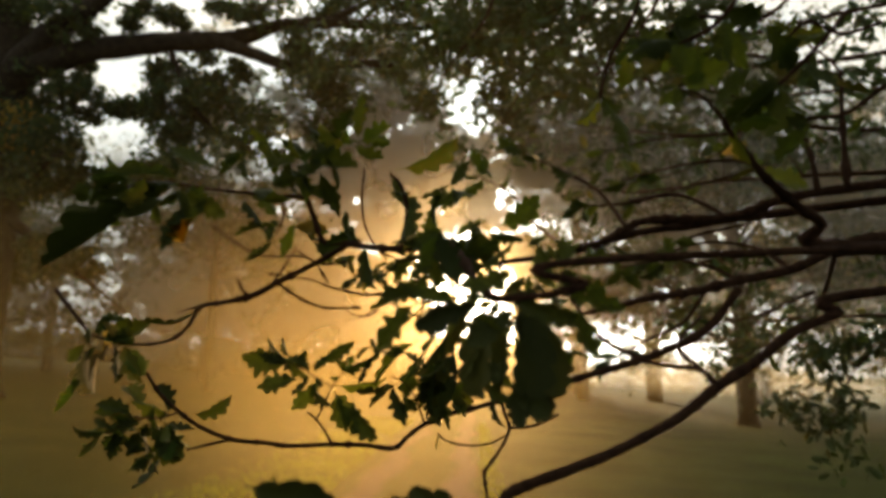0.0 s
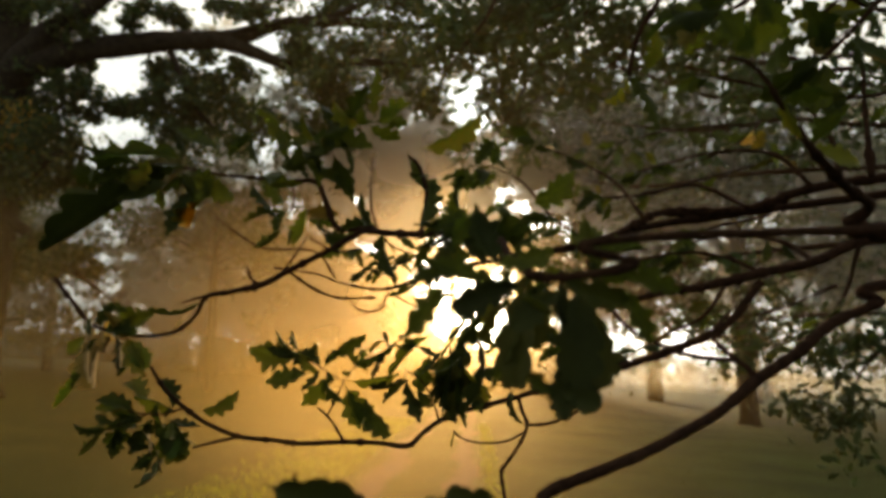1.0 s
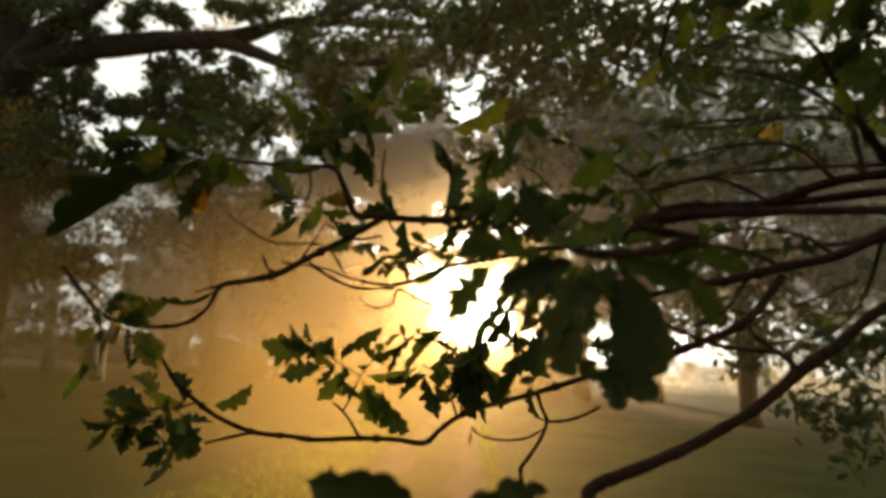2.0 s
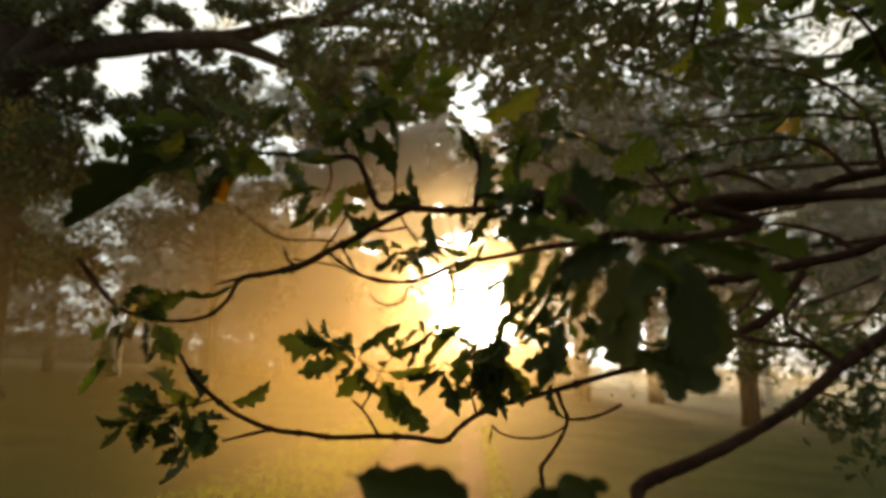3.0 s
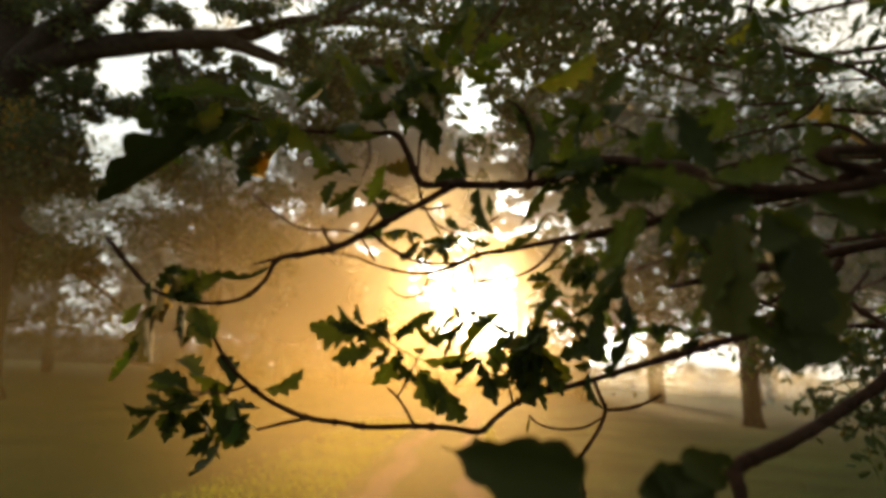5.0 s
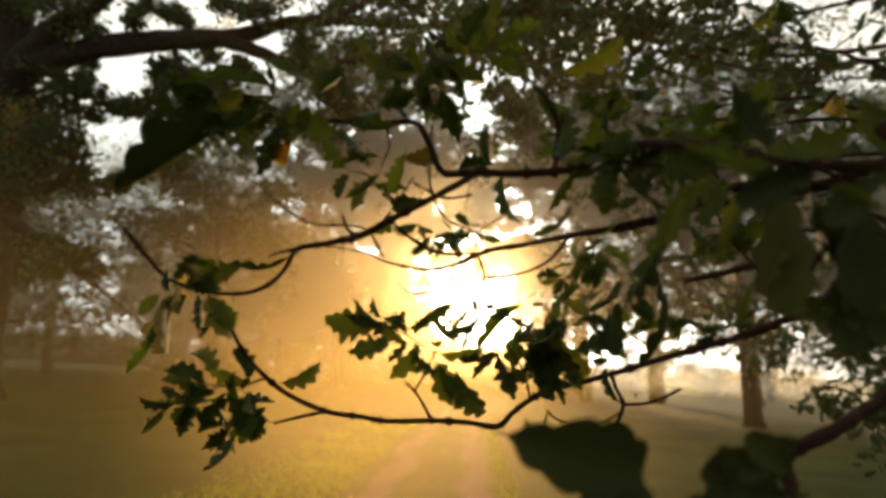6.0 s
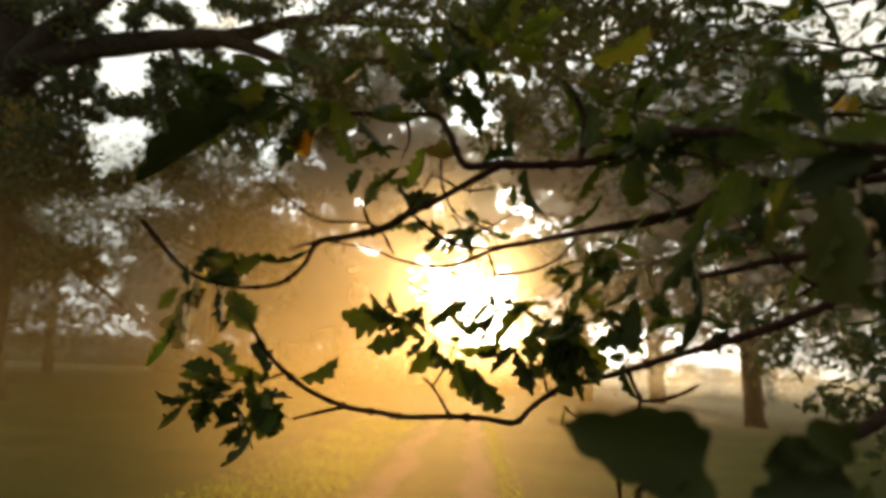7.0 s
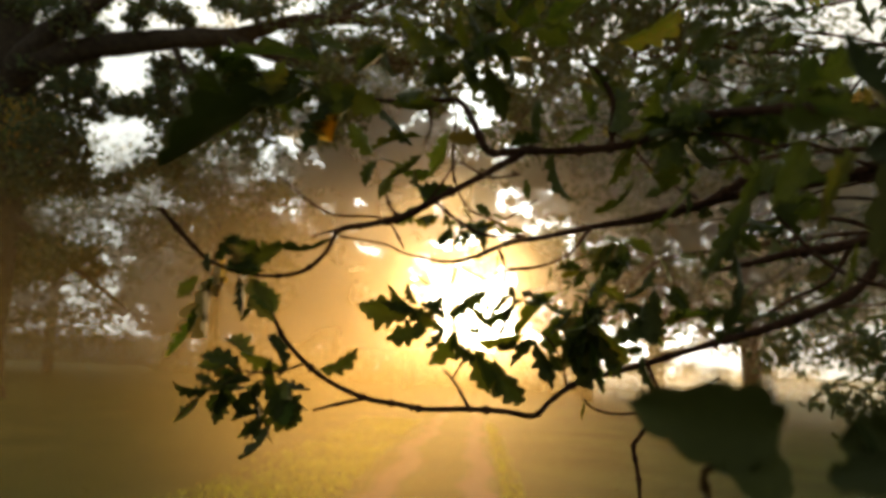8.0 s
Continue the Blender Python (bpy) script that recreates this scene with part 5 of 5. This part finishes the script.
near_spray(limb_low, [(0.649, 1.604, 1.774, 0.002), (0.59, 1.607, 1.694, 0.002), (0.507, 1.614, 1.653, 0.002), (0.41, 1.624, 1.598, 0.002)], 8, 0.08, 233)
twig(limb_high, [(0.317, 1.597, 1.873, 0.004), (0.237, 1.617, 1.936, 0.003), (0.171, 1.651, 2.033, 0.002), (0.082, 1.643, 2.076, 0.001)], 234)
near_spray(limb_high, [(0.317, 1.597, 1.873, 0.002), (0.237, 1.617, 1.936, 0.002), (0.171, 1.651, 2.033, 0.002), (0.082, 1.643, 2.076, 0.002)], 8, 0.08, 235)
twig(limb_high, [(0.465, 1.618, 1.929, 0.005), (0.418, 1.699, 2.046, 0.004), (0.321, 1.737, 2.12, 0.003), (0.218, 1.777, 2.182, 0.001)], 236)
near_spray(limb_high, [(0.465, 1.618, 1.929, 0.002), (0.418, 1.699, 2.046, 0.002), (0.321, 1.737, 2.12, 0.002), (0.218, 1.777, 2.182, 0.002)], 8, 0.08, 237)
twig(limb_low, [(1.012, 1.656, 1.882, 0.006), (0.98, 1.7, 1.743, 0.004), (0.906, 1.715, 1.656, 0.003), (0.803, 1.72, 1.627, 0.001)], 238)
near_spray(limb_low, [(1.012, 1.656, 1.882, 0.002), (0.98, 1.7, 1.743, 0.002), (0.906, 1.715, 1.656, 0.002), (0.803, 1.72, 1.627, 0.002)], 8, 0.08, 239)
# more leaves and fine twigs along the boughs
near_spray(upper, [(-0.346, 1.0, 1.859, 0.002), (-0.418, 0.97, 1.863, 0.002), (-0.491, 0.95, 1.844, 0.002)], 15, 0.07, 301)
near_spray(upper, [(-0.157, 1.0, 1.911, 0.002), (-0.241, 1.0, 1.924, 0.002), (-0.325, 1.0, 1.933, 0.002)], 9, 0.06, 302)
twig(limb_high, [(1.057, 2.0, 2.214, 0.0045), (0.845, 2.0, 2.16, 0.0035), (0.642, 2.02, 2.112, 0.0025), (0.466, 2.05, 2.08, 0.0015)], 310)
near_spray(limb_high, [(1.057, 2.0, 2.214, 0.002), (0.845, 2.0, 2.16, 0.002), (0.642, 2.02, 2.112, 0.002), (0.466, 2.05, 2.08, 0.002)], 7, 0.07, 320)
twig(limb_high, [(0.934, 2.05, 2.333, 0.0045), (0.718, 2.1, 2.332, 0.003), (0.538, 2.15, 2.301, 0.0015)], 311)
near_spray(limb_high, [(0.934, 2.05, 2.333, 0.002), (0.718, 2.1, 2.332, 0.002), (0.538, 2.15, 2.301, 0.002)], 7, 0.07, 321)
twig(limb_high, [(0.945, 1.95, 2.312, 0.0045), (0.881, 1.95, 2.25, 0.0035), (0.761, 2.0, 2.195, 0.0025), (0.603, 2.0, 2.156, 0.0015)], 312)
near_spray(limb_high, [(0.945, 1.95, 2.312, 0.002), (0.881, 1.95, 2.25, 0.002), (0.761, 2.0, 2.195, 0.002), (0.603, 2.0, 2.156, 0.002)], 5, 0.07, 322)
twig(limb_high, [(0.919, 1.9, 2.004, 0.0045), (0.746, 1.92, 1.967, 0.0035), (0.64, 1.95, 1.923, 0.0025), (0.506, 2.0, 1.914, 0.0015)], 313)
near_spray(limb_high, [(0.919, 1.9, 2.004, 0.002), (0.746, 1.92, 1.967, 0.002), (0.64, 1.95, 1.923, 0.002), (0.506, 2.0, 1.914, 0.002)], 5, 0.07, 323)
twig(limb_high, [(0.998, 1.75, 1.783, 0.0045), (0.858, 1.8, 1.721, 0.003), (0.745, 1.85, 1.702, 0.0015)], 314)
near_spray(limb_high, [(0.998, 1.75, 1.783, 0.002), (0.858, 1.8, 1.721, 0.002), (0.745, 1.85, 1.702, 0.002)], 4, 0.07, 324)
near_leaf(limb_high, (0.886, 1.82, 2.245), (0.827, 1.8, 2.161), 20, 0.8, YELLOW)
near_leaf(limb_high, (0.887, 1.82, 2.204), (0.896, 1.8, 2.113), -20, 0.8, YELLOW)
near_leaf(limb_high, (0.892, 1.82, 2.168), (0.946, 1.8, 2.103), 30, 0.5, DRIED, random.Random(5))
near_leaf(limb_high, (0.852, 1.82, 2.217), (0.798, 1.8, 2.184), 10, 0.9, DRIED, random.Random(5))
# near hanging leaves
near_leaf(upper, (0.043, 0.606, 1.657), (0.031, 0.594, 1.567), 25, 0.75, BROAD)
near_leaf(upper, (0.061, 0.622, 1.656), (0.046, 0.61, 1.599), -25, 0.9, BROAD)
near_leaf(upper, (0.086, 0.61, 1.656), (0.076, 0.598, 1.567), -15, 0.85, BROAD)
near_leaf(upper, (0.101, 0.616, 1.638), (0.101, 0.604, 1.567), 15, 0.9, BROAD)
near_leaf(upper, (0.062, 0.592, 1.567), (0.095, 0.58, 1.553), 15, 0.95, ROUND)
near_leaf(upper, (0.068, 0.624, 1.652), (0.1, 0.612, 1.599), 30, 0.85, BROAD)
near_leaf(upper, (0.065, 0.6, 1.591), (0.068, 0.588, 1.542), 30, 0.85, BROAD)
near_leaf(upper, (0.04, 0.612, 1.637), (0.015, 0.6, 1.583), -30, 0.65, LEAVES)
near_leaf(upper, (0.035, 0.606, 1.587), (0.06, 0.594, 1.561), 10, 0.85, LEAVES)
near_leaf(upper, (0.076, 0.63, 1.667), (0.075, 0.618, 1.604), -40, 0.8, BROAD)
near_leaf(upper, (0.095, 0.622, 1.613), (0.088, 0.61, 1.547), 10, 0.8, BROAD)
near_leaf(upper, (0.038, 0.63, 1.658), (0.004, 0.618, 1.617), 40, 0.5, LEAVES)
near_leaf(upper, (0.027, 0.64, 1.65), (0.0, 0.628, 1.601), 20, 0.5, LEAVES)
near_leaf(upper, (0.031, 0.63, 1.601), (0.009, 0.618, 1.563), -25, 0.5, LEAVES)
near_leaf(upper, (-0.022, 0.579, 1.654), (-0.06, 0.567, 1.606), 30, 0.65, LEAVES)
near_leaf(upper, (-0.01, 0.568, 1.659), (-0.053, 0.559, 1.652), -30, 0.8, LEAVES)
near_leaf(upper, (0.021, 0.55, 1.648), (-0.042, 0.556, 1.668), 45, 0.6, LEAVES)
near_leaf(upper, (0.035, 0.54, 1.646), (-0.024, 0.533, 1.628), -20, 0.8, BROAD)
near_leaf(upper, (0.057, 0.549, 1.651), (0.111, 0.552, 1.634), 15, 0.7, BROAD)
near_leaf(upper, (0.006, 0.557, 1.664), (0.057, 0.555, 1.675), -35, 0.8, LEAVES)
near_leaf(upper, (0.061, 0.53, 1.644), (0.02, 0.525, 1.612), 20, 0.8, BROAD)
near_leaf(upper, (0.103, 0.569, 1.656), (0.158, 0.571, 1.643), -20, 0.7, LEAVES)
near_leaf(upper, (0.024, 0.531, 1.637), (0.053, 0.524, 1.619), 40, 0.8, LEAVES)
near_leaf(upper, (0.109, 0.56, 1.65), (0.129, 0.558, 1.602), 20, 0.7, LEAVES)
near_leaf(upper, (0.017, 0.558, 1.657), (-0.003, 0.569, 1.715), 20, 0.8, LEAVES)
near_leaf(upper, (0.096, 0.568, 1.659), (0.086, 0.58, 1.71), -30, 0.8, LEAVES)
near_leaf(upper, (-0.022, 0.595, 1.678), (-0.003, 0.599, 1.715), 40, 1.0, LEAVES)
foreground = bough([(-0.107, 0.55, 1.467, 0.0015), (-0.109, 0.561, 1.461, 0.0018), (-0.093, 0.587, 1.433, 0.002), (-0.053, 0.627, 1.376, 0.003), (-0.009, 0.661, 1.296, 0.004)], 240, rise=-0.3)
near_leaf(foreground, (-0.159, 0.548, 1.502), (-0.082, 0.53, 1.488), 12, 1.0, ROUND)
near_leaf(foreground, (-0.112, 0.54, 1.505), (-0.086, 0.529, 1.452), -10, 0.95, ROUND)
near_leaf(foreground, (-0.136, 0.556, 1.488), (-0.139, 0.561, 1.508), 20, 0.7, LEAVES)
near_leaf(foreground, (-0.13, 0.55, 1.498), (-0.094, 0.534, 1.468), 18, 0.9, ROUND)
near_leaf(foreground, (0.001, 0.545, 1.487), (-0.053, 0.535, 1.48), 15, 0.8, ROUND)
near_leaf(foreground, (0.004, 0.55, 1.476), (-0.025, 0.54, 1.501), -10, 0.85, ROUND)
near_leaf(foreground, (0.002, 0.54, 1.469), (-0.062, 0.53, 1.464), 10, 0.6, BROAD)
near_leaf(foreground, (0.0, 0.548, 1.482), (-0.038, 0.538, 1.462), 20, 0.9, ROUND)
near_leaf(foreground, (0.009, 0.555, 1.49), (-0.007, 0.545, 1.498), -20, 1.0, BROAD)
near_leaf(foreground, (0.015, 0.552, 1.472), (-0.008, 0.542, 1.446), 10, 0.8, ROUND)
near_leaf(foreground, (-0.029, 0.545, 1.462), (-0.045, 0.535, 1.492), 25, 0.6, LEAVES)
spur = bough([(0.255, 0.661, 1.886, 0.001), (0.28, 0.672, 1.884, 0.0018), (0.303, 0.684, 1.869, 0.0024), (0.328, 0.703, 1.847, 0.0032), (0.395, 0.756, 1.805, 0.005), (0.49, 0.832, 1.78, 0.007), (0.644, 0.936, 1.761, 0.01)], 241)
near_leaf(spur, (0.255, 0.662, 1.885), (0.298, 0.638, 1.904), 20, 1.4, YELLOW)
near_leaf(spur, (0.28, 0.672, 1.884), (0.253, 0.672, 1.943), -20, 1.0, LEAVES)
near_leaf(spur, (0.297, 0.683, 1.875), (0.35, 0.695, 1.927), 30, 1.0, LEAVES)
near_leaf(spur, (0.324, 0.708, 1.852), (0.392, 0.724, 1.875), 50, 0.8, LEAVES)
near_leaf(spur, (0.37, 0.743, 1.822), (0.442, 0.766, 1.808), -25, 1.0, YELLOW)
near_leaf(spur, (0.32, 0.696, 1.861), (0.35, 0.713, 1.82), 60, 0.7, YELLOW)
twig(spur, [(0.317, 0.913, 2.196, 0.003), (0.291, 0.926, 2.119, 0.003), (0.256, 0.936, 2.059, 0.003), (0.239, 0.948, 1.991, 0.003)], 243)
near_spray(spur, [(0.317, 0.913, 2.196, 0.002), (0.291, 0.926, 2.119, 0.002), (0.256, 0.936, 2.059, 0.002), (0.239, 0.948, 1.991, 0.002)], 5, 0.095, 244)
twig(spur, [(0.425, 0.824, 2.121, 0.003), (0.378, 0.835, 2.059, 0.003), (0.324, 0.84, 2.029, 0.003)], 246)
near_spray(spur, [(0.425, 0.824, 2.121, 0.002), (0.378, 0.835, 2.059, 0.002), (0.324, 0.84, 2.029, 0.002)], 6, 0.095, 247)
twig(spur, [(0.558, 0.832, 2.075, 0.003), (0.511, 0.841, 2.021, 0.003), (0.464, 0.849, 1.975, 0.003)], 249)
near_spray(spur, [(0.558, 0.832, 2.075, 0.002), (0.511, 0.841, 2.021, 0.002), (0.464, 0.849, 1.975, 0.002)], 6, 0.095, 250)
twig(spur, [(0.587, 0.961, 2.208, 0.003), (0.532, 0.971, 2.154, 0.003), (0.478, 0.975, 2.127, 0.003), (0.442, 0.981, 2.091, 0.003)], 252)
near_spray(spur, [(0.587, 0.961, 2.208, 0.002), (0.532, 0.971, 2.154, 0.002), (0.478, 0.975, 2.127, 0.002), (0.442, 0.981, 2.091, 0.002)], 6, 0.095, 253)
twig(spur, [(0.739, 1.02, 2.162, 0.003), (0.672, 1.023, 2.143, 0.003), (0.615, 1.02, 2.162, 0.003), (0.577, 1.025, 2.133, 0.003)], 255)
near_spray(spur, [(0.739, 1.02, 2.162, 0.002), (0.672, 1.023, 2.143, 0.002), (0.615, 1.02, 2.162, 0.002), (0.577, 1.025, 2.133, 0.002)], 6, 0.095, 256)
twig(spur, [(0.614, 1.205, 2.264, 0.003), (0.524, 1.204, 2.275, 0.003), (0.445, 1.207, 2.253, 0.003)], 258)
near_spray(spur, [(0.614, 1.205, 2.264, 0.002), (0.524, 1.204, 2.275, 0.002), (0.445, 1.207, 2.253, 0.002)], 5, 0.095, 259)
twig(spur, [(0.678, 0.943, 2.017, 0.003), (0.619, 0.951, 1.974, 0.003), (0.559, 0.952, 1.965, 0.003)], 261)
near_spray(spur, [(0.678, 0.943, 2.017, 0.002), (0.619, 0.951, 1.974, 0.002), (0.559, 0.952, 1.965, 0.002)], 5, 0.095, 262)
# boughs farther off on the same tree
leafy_bough([(1.188, 7.221, 5.648, 0.008), (2.051, 6.965, 5.365, 0.015), (2.903, 6.75, 4.846, 0.025), (4.034, 6.562, 4.755, 0.03), (5.851, 6.511, 5.054, 0.04)], 263, 210, 0.55, 0.165)
leafy_bough([(1.496, 6.084, 4.586, 0.008), (2.227, 6.103, 4.475, 0.012), (2.929, 5.848, 4.183, 0.02), (3.613, 5.642, 4.202, 0.025), (5.015, 5.633, 4.254, 0.03)], 264, 220, 0.5, 0.165)
leafy_bough([(0.899, 4.386, 3.242, 0.004), (1.23, 4.297, 3.168, 0.006), (1.697, 4.113, 3.062, 0.01), (2.166, 4.005, 3.099, 0.014), (2.478, 3.82, 2.994, 0.016), (3.343, 3.82, 2.994, 0.02)], 265, 150, 0.3, 0.09)
leafy_bough([(0.802, 4.113, 1.875, 0.003), (1.05, 4.071, 2.119, 0.006), (1.44, 3.96, 2.175, 0.01), (1.91, 3.849, 2.227, 0.013), (2.288, 3.745, 2.244, 0.016), (3.176, 3.734, 2.308, 0.02)], 266, 220, 0.28, 0.09)
leafy_bough([(1.855, 4.641, 1.751, 0.003), (2.253, 4.621, 1.869, 0.006), (2.788, 4.514, 1.902, 0.01), (3.761, 4.514, 1.902, 0.014)], 267, 260, 0.25, 0.085)
leafy_bough([(2.593, 4.561, 1.032, 0.002), (2.749, 4.606, 1.364, 0.005), (3.049, 4.654, 1.673, 0.01), (3.845, 4.587, 2.065, 0.016)], 268, 900, 0.2, 0.09)
leafy_bough([(-0.125, 5.695, 3.895, 0.004), (0.083, 5.625, 4.305, 0.008), (0.395, 5.555, 4.714, 0.014), (0.602, 5.45, 5.328, 0.02)], 269, 380, 0.5, 0.1)
leafy_bough([(0.54, 6.207, 3.865, 0.004), (0.821, 6.169, 4.087, 0.006), (1.271, 6.131, 4.308, 0.01), (1.777, 6.084, 4.586, 0.014), (2.34, 5.932, 5.472, 0.02)], 270, 342, 0.45, 0.15)
leafy_bough([(0.653, 3.102, 2.442, 0.003), (0.958, 3.107, 2.415, 0.006), (1.373, 3.098, 2.469, 0.009), (1.844, 3.093, 2.497, 0.012), (2.675, 3.088, 2.524, 0.016)], 271, 70, 0.2, 0.085)
leafy_bough([(0.4, 6.521, 4.994, 0.006), (0.945, 6.486, 5.203, 0.01), (1.55, 6.44, 5.472, 0.014), (2.519, 6.348, 6.009, 0.02)], 272, 400, 0.5, 0.165)
leafy_bough([(0.882, 4.837, 4.166, 0.004), (1.332, 4.89, 3.855, 0.007), (1.747, 4.781, 3.899, 0.01), (2.362, 4.651, 4.067, 0.014), (3.53, 4.607, 4.323, 0.02)], 273, 221, 0.35, 0.135)
leafy_bough([(0.743, 6.84, 5.504, 0.006), (1.383, 6.883, 5.251, 0.01), (1.996, 6.758, 5.389, 0.012), (2.467, 6.708, 5.091, 0.016), (3.731, 6.562, 4.755, 0.02)], 274, 330, 0.4, 0.165)
leafy_bough([(1.153, 6.375, 4.665, 0.004), (1.624, 6.355, 4.781, 0.007), (2.153, 6.325, 4.955, 0.01), (2.991, 6.173, 5.249, 0.016)], 275, 250, 0.3, 0.15)
leafy_bough([(1.919, 5.291, 3.886, 0.004), (2.313, 5.212, 3.751, 0.006), (2.785, 5.109, 3.758, 0.009), (3.283, 5.007, 3.763, 0.012), (4.346, 4.905, 3.767, 0.02)], 276, 157, 0.3, 0.135)
leafy_bough([(0.354, 5.957, 3.549, 0.003), (0.569, 5.907, 3.84, 0.005), (0.783, 5.848, 4.183, 0.008), (1.105, 5.785, 4.553, 0.012), (1.641, 5.677, 5.188, 0.018)], 277, 200, 0.3, 0.135)
leafy_bough([(0.105, 7.069, 5.35, 0.004), (0.566, 7.091, 5.22, 0.007), (1.157, 7.069, 5.35, 0.01), (1.946, 7.003, 5.739, 0.015)], 278, 263, 0.4, 0.15)
leafy_bough([(-1.744, 8.371, 6.041, 0.008), (-0.81, 8.319, 6.348, 0.012), (0.125, 8.253, 6.732, 0.016), (1.293, 8.135, 7.422, 0.02)], 279, 700, 0.7, 0.12)
leafy_bough([(0.111, 7.529, 5.036, 0.006), (0.803, 7.505, 5.172, 0.01), (1.495, 7.488, 5.274, 0.014), (2.256, 7.523, 5.07, 0.018), (3.295, 7.581, 4.729, 0.024)], 280, 500, 0.6, 0.18)
leafy_bough([(0.559, 7.869, 6.012, 0.006), (1.294, 7.832, 6.229, 0.01), (2.324, 7.795, 6.447, 0.014), (3.795, 7.745, 6.736, 0.02)], 281, 400, 0.6, 0.18)
